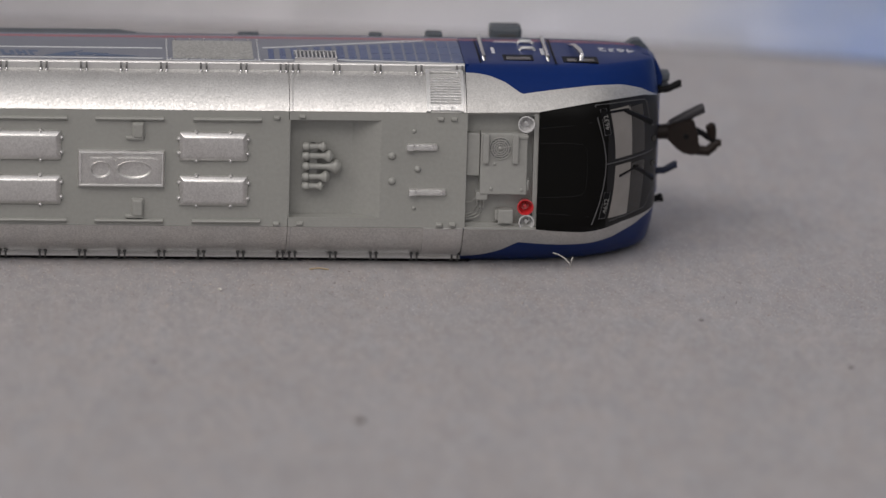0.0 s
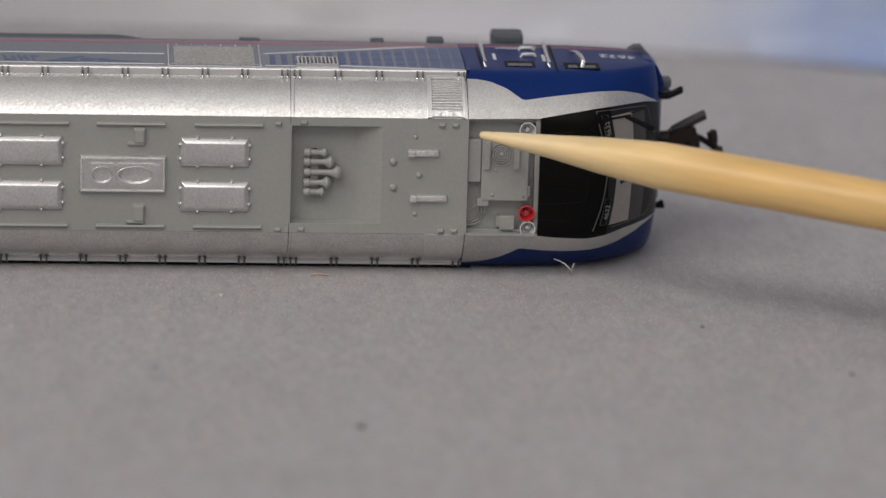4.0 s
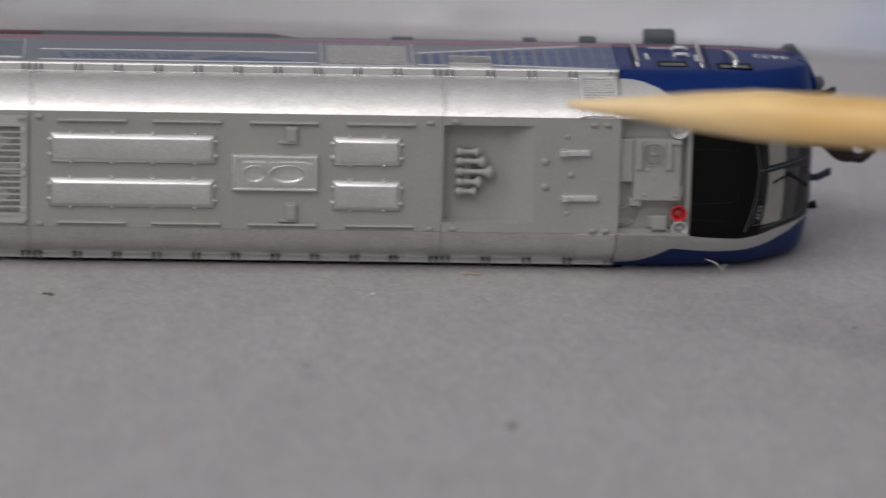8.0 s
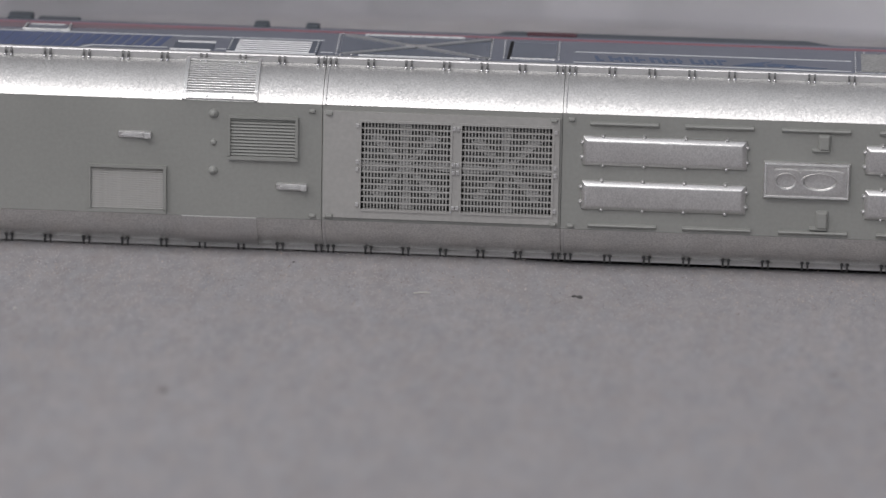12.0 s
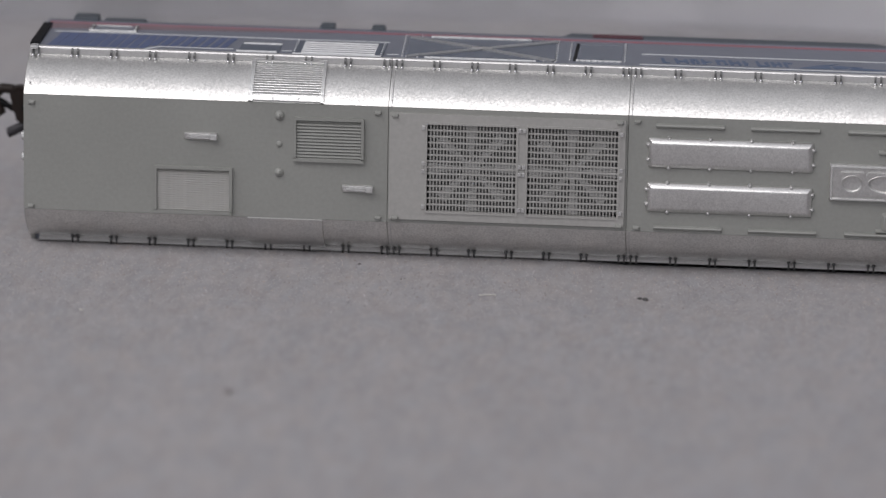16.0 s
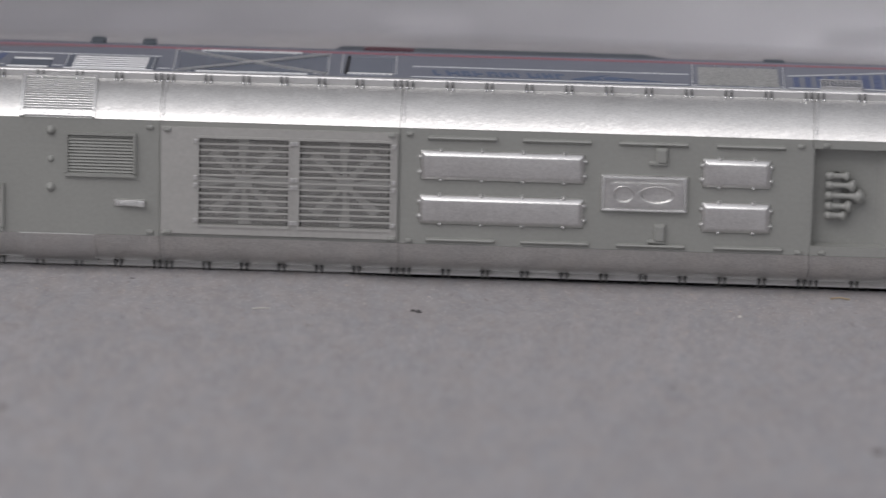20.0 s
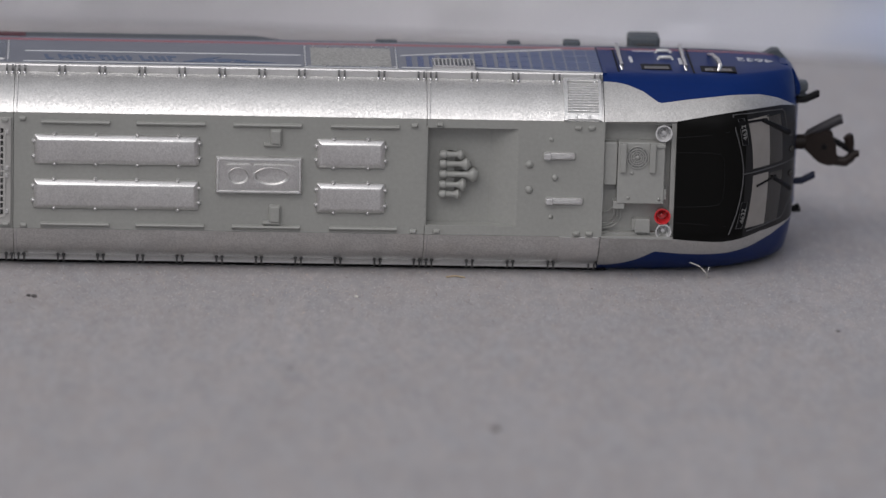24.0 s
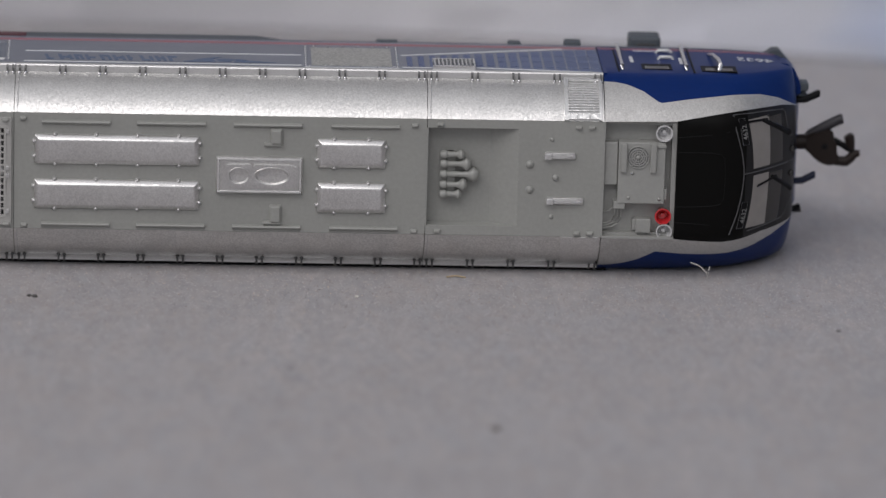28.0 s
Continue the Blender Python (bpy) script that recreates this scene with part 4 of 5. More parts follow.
for z0, z1 in ((12.85, 15.7), (4.4, 7.2)):
    board = glass_patch("number_board", (arc(42.2, 41.3), arc(43.0, 42.1), z0, z1), RUBBER, 0.07, screen, "black number board with pale digits", 3, 5)
    xa, xb = arc(42.28, 41.38), arc(42.92, 42.02)
    part("board_rim", tube(bmesh.new(), [on_glass(f(z), z, 0.1) for f, z in ((xa, z0 + 0.1), (xa, (z0 + z1) / 2), (xa, z1 - 0.1), (xb, z1 - 0.1), (xb, (z0 + z1) / 2), (xb, z0 + 0.1), (xa, z0 + 0.1))], 0.035, 5), FRAME_LINE, screen)
    zc = (z0 + z1) / 2
    xm = arc(42.62, 41.65)(zc)
    p = on_glass(xm, zc, 0.12)
    lean = 2 * (0.97 / 49) * (zc - ZC)
    slope = math.atan((on_glass(xm + 0.3, zc, 0).y - on_glass(xm - 0.3, zc, 0).y) / 0.6)
    right = Vector((-lean, 0, 1)).normalized()
    up = Vector((-math.cos(slope), -math.sin(slope), -lean * math.cos(slope))).normalized()
    out = right.cross(up)
    m = Matrix((right, up, out)).transposed().to_4x4()
    writing("digits", "4632", 0.56, Matrix.Translation((p + out * 0.16) * MM) @ m, DIGIT, screen)

# wipers
for za, zb, xa, xb in ((15.1, 13.0, 44.3, 47.3), (9.0, 7.0, 45.6, 47.8)):
    a, b = on_glass(xa, za, 0.55), on_glass(xb, zb, 0.7)
    wiper = part("wiper", tube(bmesh.new(), [a, a.lerp(b, 0.5), b], [0.2, 0.3, 0.36], 8), RUBBER, loco, "black windscreen wiper")
    c = on_glass(xa - 1.9, za + 0.15 if za > 10 else za - 0.5, 0.25)
    d = on_glass(xa + 0.2, za, 0.3)
    part("blade", tube(bmesh.new(), [c, d], 0.12, 6), RUBBER, wiper)
for z in (11.2, 8.7):
    p = on_glass(47.25, z, 0.05)
    part("headlamp", tube(bmesh.new(), [p, p + Vector((0.12, -0.12, 0))], 0.3, 14), GLASS_DARK, loco, "round headlamp glass")

# seams pressed into the black roof
def roof_line(points):
    """A fine welt on the black roof through (x, z) points."""
    part("roof_seam", tube(bmesh.new(), [(x, skin(x, 0.3 * abs(z - ZC) / eased(HALF, x) / 0.61).y, z) for x, z in points], 0.055, 6), SEAM, loco)


roof_line([(35.2, 12.4), (37, 12.4), (38.6, 12.35), (39.6, 12.2), (40.0, 11.7), (40.1, 10), (40.1, 9), (40.0, 7.6), (39.6, 7.1), (38.6, 6.95), (37, 6.9), (35.2, 6.9)])
roof_line([(35.2, 13.9), (38, 14.1), (40.4, 14.4)])
roof_line([(35.2, 5.3), (38, 5.1), (40.4, 4.8)])

# recess behind the black roof
part("recess_floor", box(28.0, 35.2, 1.5, 2.0, 3.6, 15.7), GREY_CAB, loco, "grey equipment recess on the cab roof")
part("recess_rear_edge", box(27.96, 28.12, 0.02, 1.6, 3.8, 15.46), GREY_CAB, loco)
part("recess_front_edge", plate(bmesh.new(), [(34.75, 3.7), (35.26, 3.4), (35.24, 15.6), (34.7, 15.5)], 0.55, 1.7), GREY_CAB, loco)
part("recess_ledge", box(28.1, 34.9, 0.8, 1.6, 3.3, 4.15), GREY_CAB, loco)
part("recess_rim", box(28.1, 35.1, -0.06, 1.0, 3.7, 3.92), GREY_CAB, loco)
part("recess_ledge", box(28.1, 34.9, 0.8, 1.6, 15.0, 15.7), GREY_CAB, loco)
ac = part("air_unit", box(29.5, 34.1, 0.15, 1.6, 7.2, 13.4, 0.12), GREY_CAB, loco, "square grey roof ventilation unit")
part("duct", box(28.15, 29.45, 0.5, 1.6, 9.0, 13.3, 0.1), GREY_CAB, ac)
part("foot", box(29.15, 30.3, 0.25, 1.6, 6.6, 7.4, 0.1), GREY_CAB, ac)
for x in (30.0, 32.9):
    part("rail", box(x - 0.3, x + 0.3, -0.2, 0.2, 10.4, 13.35, 0.1), GREY_CAB, ac)
part("lip", box(32.6, 34.15, -0.05, 0.25, 12.9, 13.25, 0.08), GREY_CAB, ac)
part("latch", box(34.05, 34.35, 0.3, 1.6, 7.6, 8.7, 0.08), GREY_CAB, ac)
for x, z in ((30.6, 7.8), (33.6, 7.7), (30.9, 10.3)):
    part("bolt", dome(x, z, 0.17, 0.16, 0.15), GREY_CAB, ac)
fan_c = Vector((31.4, 0.1, 11.9))
part("fan_hub", dome(fan_c.x, fan_c.z, 0.24, 0.25, 0.12), GREY_CAB, ac)
part("fan_dish", tube(bmesh.new(), [(fan_c.x, 0.2, fan_c.z), (fan_c.x, 0.13, fan_c.z)], 1.15, 28), DARK_HOLE, ac)
for r in (0.4, 0.62, 0.84, 1.1):
    ring = bmesh.new()
    n, q = 28, 6
    vs = [[ring.verts.new((fan_c.x + (r + 0.07 * math.cos(b)) * math.cos(a), 0.08 + 0.07 * math.sin(b), fan_c.z + (r + 0.07 * math.cos(b)) * math.sin(a))) for b in (6.2832 * j / q for j in range(q))] for a in (6.2832 * k / n for k in range(n))]
    for k in range(n):
        for j in range(q):
            ring.faces.new((vs[k][j], vs[(k + 1) % n][j], vs[(k + 1) % n][(j + 1) % q], vs[k][(j + 1) % q]))
    part("guard_ring", ring, GREY_CAB, ac, smooth=True)
for k in range(8):
    a = k * math.pi / 4 + 0.2
    part("guard_spoke", tube(bmesh.new(), [(fan_c.x + 0.2 * math.cos(a), 0.06, fan_c.z + 0.2 * math.sin(a)), (fan_c.x + 1.12 * math.cos(a), 0.06, fan_c.z + 1.12 * math.sin(a))], 0.05, 6), GREY_CAB, ac)
part("beacon_box", box(31.4, 32.9, 0.3, 1.6, 4.2, 5.6, 0.12), GREY_CAB, loco, "small grey box")
part("box_flap", box(31.1, 31.5, 0.7, 1.6, 4.4, 5.5, 0.08), GREY_CAB, loco)
for (x, z, r), mat, label in (((33.9, 14.35, 0.85), CLEAR_LENS, "clear round roof lamp"), ((34.05, 5.95, 0.82), RED_LENS, "red round roof lamp"), ((34.2, 4.4, 0.8), CLEAR_LENS, "clear round roof lamp")):
    part("roof_lamp", cup(bmesh.new(), (x, 1.3, z), (0, -1, 0), r, r * 0.8, 1.25), mat, loco, label, smooth=True)
for k in range(3):
    x = 29.35 + 0.32 * k
    pts = [(x, 0.9, 6.7), (x, 1.0, 5.8 - 0.1 * k), (x - 0.3, 1.1, 5.2 - 0.12 * k), (x - 0.9, 1.2, 4.95 - 0.2 * k), (28.1, 1.2, 4.9 - 0.25 * k)]
    part("cable", tube(bmesh.new(), pts, 0.07, 6), WIRE, loco, "thin grey cable", smooth=True)
part("cable", tube(bmesh.new(), [(29.2, 0.9, 6.7), (28.8, 1.1, 6.2), (28.1, 1.2, 6.1)], 0.07, 6), WIRE, loco, "thin grey cable", smooth=True)

# ---- print and fittings on the upper side ----


def decal(name, poly, mat, label="", thick=0.035, parent=None):
    return part(name, slab(bmesh.new(), poly, TOP - 0.1, TOP + thick), mat, parent or loco, label)


def strip(x0, x1, ya, yb, w, name="white_line", mat=WHITE):
    decal(name, [(x0, ya), (x1, yb), (x1, yb + w), (x0, ya + w)], mat)


decal("red_stripe", [(REAR + 0.3, 14.5), (27.9, 14.5), (27.9, 15.15), (REAR + 0.3, 15.15)], RED, "thin dark red stripe")
strip(-28.8, -1.6, 5.45, 5.45, 0.32)
strip(-28.8, -1.6, 9.75, 9.75, 0.32)
rng = random.Random(21)
x = -26.9
for k, w in enumerate((1.05, 1.25, 0.8, 1.15, 1.0, 1.1, 0.7, 1.2, 0.95, 1.0)):
    glyph = bmesh.new()
    slant = 0.35
    slab(glyph, [(x, 8.5), (x + 0.34, 8.5), (x + 0.34 + slant, 6.5), (x + slant, 6.5)], TOP - 0.1, TOP + 0.035)
    mid = rng.choice((6.55, 7.3, 8.0))
    slab(glyph, [(x + 0.34, mid + 0.5), (x + w, mid + 0.35), (x + w, mid - 0.1), (x + 0.34, mid)], TOP - 0.1, TOP + 0.031)
    if k % 3:
        slab(glyph, [(x + w - 0.3, 8.5 - 0.5 * (k % 2)), (x + w, 8.4), (x + w + slant, 6.6), (x + w + slant - 0.3, 6.6)], TOP - 0.1, TOP + 0.038)
    part("letter_bar", glyph, LOGO_BLUE, loco)
    x += w + (0.28 if k != 6 else 0.6)
for pts in ([(-8.3, 6.35), (-4.0, 6.45), (-6.6, 7.0), (-8.0, 7.1)], [(-9.7, 6.5), (-8.5, 6.6), (-8.3, 7.2), (-6.9, 7.3), (-9.2, 7.75), (-10.0, 7.4)], [(-13.2, 6.35), (-10.0, 6.4), (-10.3, 7.6), (-9.4, 8.5), (-11.3, 7.7)]):
    decal("emblem_blade", pts, LOGO_BLUE, "blade of an arrow-like blue emblem")
# stippled grille panel
panel = decal("mesh_panel", [(-0.6, 5.6), (7.3, 5.6), (7.3, 12.8), (-0.6, 12.8)], MESH, "fine silver mesh panel", 0.12)


def rivet_row(parent, x0, y0, x1, y1, n, mat=CHROME, r=0.13):
    first = part("rivet", tube(bmesh.new(), [(0, 0, 0), (0, 0, 0.14), (0, 0, 0.2)], [r, r, r * 0.5], 8), mat, parent)
    for k in range(n):
        t = k / max(1, n - 1)
        x, y = x0 + (x1 - x0) * t, y0 + (y1 - y0) * t
        if k == 0:
            first.location = Vector((x, y, TOP)) * MM
        else:
            again(first, x, y, TOP)


for x in (-1.15, 7.85):
    rivet_row(panel, x, 5.2, x, 13.0, 9)
rivet_row(panel, -0.8, 5.1, 7.5, 5.1, 6)
rivet_row(panel, -0.3, 13.2, 7.0, 13.2, 6)
strip(-1.3, 8.0, 4.95, 4.95, 0.16)
# blue bars that thicken towards the cab
strip(8.3, 24.5, 10.3, 14.2, 0.3)
strip(8.3, 11.2, 5.3, 5.3, 0.3)
strip(15.6, 27.9, 5.6, 4.45, 0.35)
for k in range(17):
    x = 8.8 + 1.13 * k
    w = 0.5 + 0.033 * k
    lo = 5.9 if x < 15.6 else 5.9 - (x - 15.6) * 0.09
    hi = min(14.2, 10.0 + (x - 8.3) * 0.24)
    for j in range(7):
        ya, yb = lo + (hi - lo) * j / 7, lo + (hi - lo) * (j + 0.8 + 0.02 * k * (j % 2)) / 7
        decal("blue_bar", [(x, ya), (x + w, ya), (x + w + 0.1, (ya + yb) / 2), (x + w, yb), (x, yb), (x + 0.12, (ya + yb) / 2)], STRIPE_BLUE)
sg = part("step_grille", box(11.35, 15.4, 4.7, 7.6, TOP - 0.1, TOP + 0.1), SIDE_DARK, loco, "small bright barred grille")
for k in range(11):
    part("bar", box(11.45 + 0.385 * k, 11.6 + 0.385 * k, 4.7, 7.6, TOP + 0.1, TOP + 0.5), CHROME, sg)
part("bar", box(11.3, 15.45, 4.55, 4.8, TOP, TOP + 0.45), CHROME, sg)
part("bar", box(11.3, 15.45, 7.5, 7.75, TOP, TOP + 0.45), CHROME, sg)

# rear half: braced window, small window, louvres, blue bars
win = decal("braced_panel", [(-51.8, 5.2), (-37.1, 5.2), (-37.5, 13.6), (-52.2, 13.6)], WINDOW_BLUE, "blue-grey panel with a riveted cross brace", 0.03)
for (xa, ya), (xb, yb) in (((-51.6, 5.3), (-37.5, 13.5)), ((-51.9, 13.5), (-37.2, 5.3))):
    d = Vector((xb - xa, yb - ya)).normalized()
    n = Vector((-d.y, d.x)) * 0.42
    decal("brace", [(xa - n.x, ya - n.y), (xb - n.x, yb - n.y), (xb + n.x, yb + n.y), (xa + n.x, ya + n.y)], BRACE, thick=0.16, parent=win)
    rivet_row(win, xa + d.x, ya + d.y, xb - d.x, yb - d.y, 16)
for a in ((-51.8, 5.0, -37.1, 5.0, 14), (-52.2, 13.8, -37.5, 13.8, 12), (-37.0, 5.2, -37.2, 13.6, 9), (-52.2, 5.2, -52.5, 13.6, 9)):
    rivet_row(win, *a)
bright_bar(-50.0, -39.0, 4.85, CLIP, win)
bright_bar(-50.0, -40.0, 13.65, CLIP, win)
part("brace_plate", box(-45.6, -43.6, 9.1, 9.8, TOP, TOP + 0.22), SILVER_TRIM, win)
small = decal("small_window", [(-35.0, 6.1), (-30.6, 6.1), (-30.8, 13.1), (-35.1, 13.1)], WINDOW_BLUE, "small blue-grey side window", 0.03)
part("window_edge", box(-35.4, -35.1, 5.9, 13.2, TOP - 0.1, TOP + 0.1), RUBBER, small)
for a in ((-35.7, 6.0, -35.9, 13.2, 9), (-30.3, 6.0, -30.5, 13.2, 9), (-34.8, 5.8, -30.7, 5.8, 8)):
    rivet_row(small, *a)
bright_bar(-35.1, -30.6, 5.75, CLIP, small)
vent = part("side_vent", box(-63.0, -54.1, 4.55, 10.2, TOP - 0.1, TOP + 0.12), SIDE_DARK, loco, "bright louvred side vent")
for k in range(6):
    part("slat", prism(bmesh.new(), [(5.0 + 0.85 * k, TOP + 0.1), (5.1 + 0.85 * k, TOP + 0.22), (5.45 + 0.85 * k, TOP + 0.22), (5.45 + 0.85 * k, TOP + 0.1)], -62.2, -54.9), CLIP, vent)
rivet_row(vent, -62.9, 4.8, -62.9, 10.0, 7)
rivet_row(vent, -54.3, 4.8, -54.3, 10.0, 7)
bright_bar(-63.0, -54.2, 4.45, CLIP, vent)
step = part("side_hatch", box(-68.4, -64.4, 5.0, 8.2, TOP - 0.1, TOP + 0.06), SIDE_DARK, loco, "dark hatch with bright edge strips")
bright_bar(-68.6, -64.6, 4.8, CLIP, step)
bright_bar(-68.2, -64.4, 8.1, CLIP, step)
rivet_row(step, -68.1, 8.5, -64.5, 8.5, 9)
for k in range(19):
    x = -87.4 + 1.0 * k
    hi = 10.6
    lo = 4.75 if x < -77.4 else 6.3
    if x > -69.6:
        break
    w = 0.92 - 0.018 * k
    decal("blue_bar", [(x, lo), (x + w, lo), (x + w + 0.7, hi), (x + 0.7, hi)], STRIPE_BLUE)
strip(-87.6, -53.9, 10.9, 10.9, 0.3)
strip(-88.0, -77.6, 4.5, 4.5, 0.28)
decal("white_line", [(-77.6, 4.5), (-76.2, 5.8), (-69.0, 5.8), (-69.0, 6.05), (-76.5, 6.05), (-77.8, 4.8)], WHITE)
strip(-64.2, -63.2, 5.9, 5.9, 0.25)
strip(-53.8, -52.6, 5.9, 5.9, 0.25)
decal("red_brown_band", [(REAR + 0.3, 12.2), (-76.0, 13.0), (-60.0, 14.2), (-60.0, 14.5), (REAR + 0.3, 14.5)], RED_BAND, "fading dark red band")
rear_step = part("rear_step", box(-83.8, -79.6, 11.6, 13.4, TOP, TOP + 0.12, 0.05), SIDE, loco, "small side plate edged with bright strips")
bright_bar(-84.2, -79.4, 11.3, BRIGHT, rear_step)
bright_bar(-83.6, -80.2, 13.3, BRIGHT, rear_step)
for x in (-84.1, -79.7):
    part("edge_strip", box(x, x + 0.25, 11.5, 13.6, TOP, TOP + 0.3), BRIGHT, rear_step)
part("lamp_frame", box(REAR - 0.1, REAR + 0.8, 4.8, 13.6, TOP - 0.1, TOP + 0.3, 0.1), RUBBER, loco, "dark end post")
part("end_lug", box(REAR + 0.1, REAR + 0.9, 3.4, 4.5, TOP - 0.1, TOP + 0.25, 0.1), BRIGHT, loco)
for z in (10.9, 8.8):
    part("end_lens", tube(bmesh.new(), [(REAR + 0.05, 1.2, z), (REAR - 0.35, 1.2, z), (REAR - 0.45, 1.2, z)], [0.45, 0.45, 0.25], 12), BRIGHT, loco, "bright marker lamp")

# cab side fittings


def side_patch(name, x0, x1, y0, y1, mat, label="", nx=14, lift=0.035):
    """A thin print that follows the cab's upper side."""
    def s_of(y):
        return 0.94 + 0.03 * (y - 5.3) / 3.7 if y < 9 else 0.97 + 0.03 * (y - 9) / 7
    bm = bmesh.new()
    top, low = [], []
    for k in range(nx + 1):
        x = x0 + (x1 - x0) * k / nx
        ps = [skin(x, s_of(y)) for y in (y0, (y0 + y1) / 2, y1)]
        top.append([bm.verts.new((p.x, p.y, p.z + lift)) for p in ps])
        low.append([bm.verts.new((p.x, p.y, p.z - 0.1)) for p in ps])
    for a, b, c, d in zip(top, top[1:], low, low[1:]):
        for i in range(2):
            bm.faces.new((a[i], a[i + 1], b[i + 1], b[i]))
            bm.faces.new((c[i], d[i], d[i + 1], c[i + 1]))
        bm.faces.new((a[0], b[0], d[0], c[0]))
        bm.faces.new((a[2], c[2], d[2], b[2]))
    bm.faces.new((top[0][0], low[0][0], low[0][1], low[0][2], top[0][2], top[0][1]))
    bm.faces.new((top[-1][0], top[-1][1], top[-1][2], low[-1][2], low[-1][1], low[-1][0]))
    return part(name, bm, mat, loco, label)


side_patch("cab_red_stripe", 28.05, 47.0, 14.5, 14.95, RED, "thin dark red stripe")
side_patch("cab_skirt", 28.05, 47.6, 15.3, 15.98, SIDE_DARK, "slate-coloured skirt")
part("cab_edge", slab(bmesh.new(), [(28.05, 4.5), (28.4, 4.5), (28.4, 15.9), (28.05, 15.9)], TOP - 0.2, TOP + 0.05), BLUE, loco)
for x in (30.0, 36.35):
    part("door_handrail", tube(bmesh.new(), [(x, 6.2, TOP), (x, 6.3, TOP + 0.4), (x, 10, TOP + 0.42), (x + 0.1, 15.2, TOP + 0.42), (x + 0.1, 15.4, TOP)], 0.2, 8), CLIP, loco, "bright vertical handrail", smooth=True)
part("door_groove", box(29.55, 29.75, 5.2, 15.6, TOP - 0.02, TOP + 0.04), RUBBER, loco)
part("door_groove", box(37.0, 37.2, 5.2, 15.6, TOP - 0.02, TOP + 0.03), RUBBER, loco)
dw = part("door_window", box(32.0, 35.0, 6.3, 8.6, TOP - 0.1, TOP + 0.05), RUBBER, loco, "dark recessed door window")
part("window_blind", box(32.3, 34.7, 6.5, 7.6, TOP, TOP + 0.07), GLASS_DARK, dw)
cw = part("cab_window", box(37.9, 41.4, 6.1, 8.4, TOP - 0.2, TOP - 0.02), RUBBER, loco, "dark recessed cab window")
part("window_blind", box(38.3, 41.0, 6.3, 7.4, TOP - 0.1, TOP), GLASS_DARK, cw)
part("cab_mirror", tube(bmesh.new(), [(39.6, 6.2, TOP), (39.75, 6.6, TOP + 0.5), (39.7, 8.5, TOP + 0.6), (39.4, 11.0, TOP + 0.5), (39.1, 13.0, TOP)], [0.16, 0.24, 0.24, 0.18, 0.14], 8), CLIP, loco, "bright folded rear-view mirror", smooth=True)
for y in (10.7, 13.5):
    part("door_grip", tube(bmesh.new(), [(33.9, y, TOP - 0.05), (34.1, y, TOP + 0.25), (35.2, y, TOP + 0.25), (35.4, y, TOP - 0.05)], [0.16, 0.2, 0.2, 0.16], 8), BRIGHT, loco, "bright door grip", smooth=True)
for x, y in ((31.2, 9.2), (36.1, 8.9)):
    part("door_plate", box(x - 0.16, x + 0.16, y, y + 2.4, TOP - 0.05, TOP + 0.06), WHITE, loco)
strip(31.6, 35.6, 14.0, 14.0, 0.3)
digit_z = skin(43.7, 0.985).z
writing("side_digits", "4632", 1.35, pose(43.7 * MM, 12.2 * MM, (digit_z + 0.05) * MM, 0, math.degrees(math.atan((skin(45, 0.985).z - skin(42.4, 0.985).z) / -2.6)) * -1, 180), WHITE, loco)

# ---- underframe edges, couplers ----
fairing = part("fuel_tank", slab(bmesh.new(), [(-37.2, 16.6), (-36.2, 18.6), (-6.0, 18.6), (-3.4, 17.0), (-3.0, 16.6)], 3.0, TOP - 0.15), UNDER, loco, "dark grey underfloor tank")
part("tank_notch", box(-34.0, -29.0, 16.5, 17.6, TOP - 0.2, TOP + 0.1, 0.1), MAROON, fairing, "small maroon plate")
for x0, x1, y1, z1 in ((-61.5, -60.0, 18.2, 19.5), (-56.3, -54.9, 18.0, 19.5), (6.0, 8.2, 17.6, 19.3), (19.2, 20.6, 17.8, 19.4), (24.9, 26.6, 17.9, 19.6), (-86.5, -84.0, 18.5, 19.5), (-83.5, -79.2, 18.2, 19.2), (45.6, 46.6, 16.9, 18.3)):
    part("underframe_block", box(x0, x1, 16.4, y1, z1 - 3, z1, 0.25), UNDER, loco, "dark plastic underframe block")
bm = box(31.4, 34.6, 16.4, 19.0, 16.0, 20.2, 0.35)
blk = part("step_box", bm, UNDER, loco, "dark plastic step box")
part("step_tread", box(32.2, 34.0, 16.2, 16.45, 19.3, 19.5), FRAME_LINE, blk)
bm = bmesh.new()
prism(bm, [(15.5, 2.5), (15.5, 16.8), (20.5, 16.8), (20.5, 2.5)], REAR + 1.5, 46.0)
part("underframe", bm, UNDER, loco, "dark plastic underframe")
part("pilot", slab(bmesh.new(), [(45.5, 11.5), (47.8, 11.5), (48.5, 14.0), (48.3, 16.5), (45.5, 16.5)], 4.0, 16.6), BLUE, loco, "blue pilot under the nose")
part("pilot_cheek", plate(bmesh.new(), [(46.3, 18.8), (47.0, 18.7), (47.7, 18.2), (48.15, 17.3), (48.45, 16.4), (48.4, 15.6), (46.3, 15.6)], 12.0, 14.6), BLUE, loco, "bright blue corner of the pilot")
part("underframe_block", plate(bmesh.new(), [(45.1, 18.7), (45.8, 19.15), (46.5, 19.2), (47.6, 18.0), (47.5, 16.5), (45.1, 16.5)], 16.0, 17.4), UNDER, loco, "dark plastic underframe block")
for z in (16.2, 15.0):
    part("hose_lug", box(48.2, 49.3, 12.6, 14.4, z - 0.45, z + 0.45, 0.25), UNDER, loco)
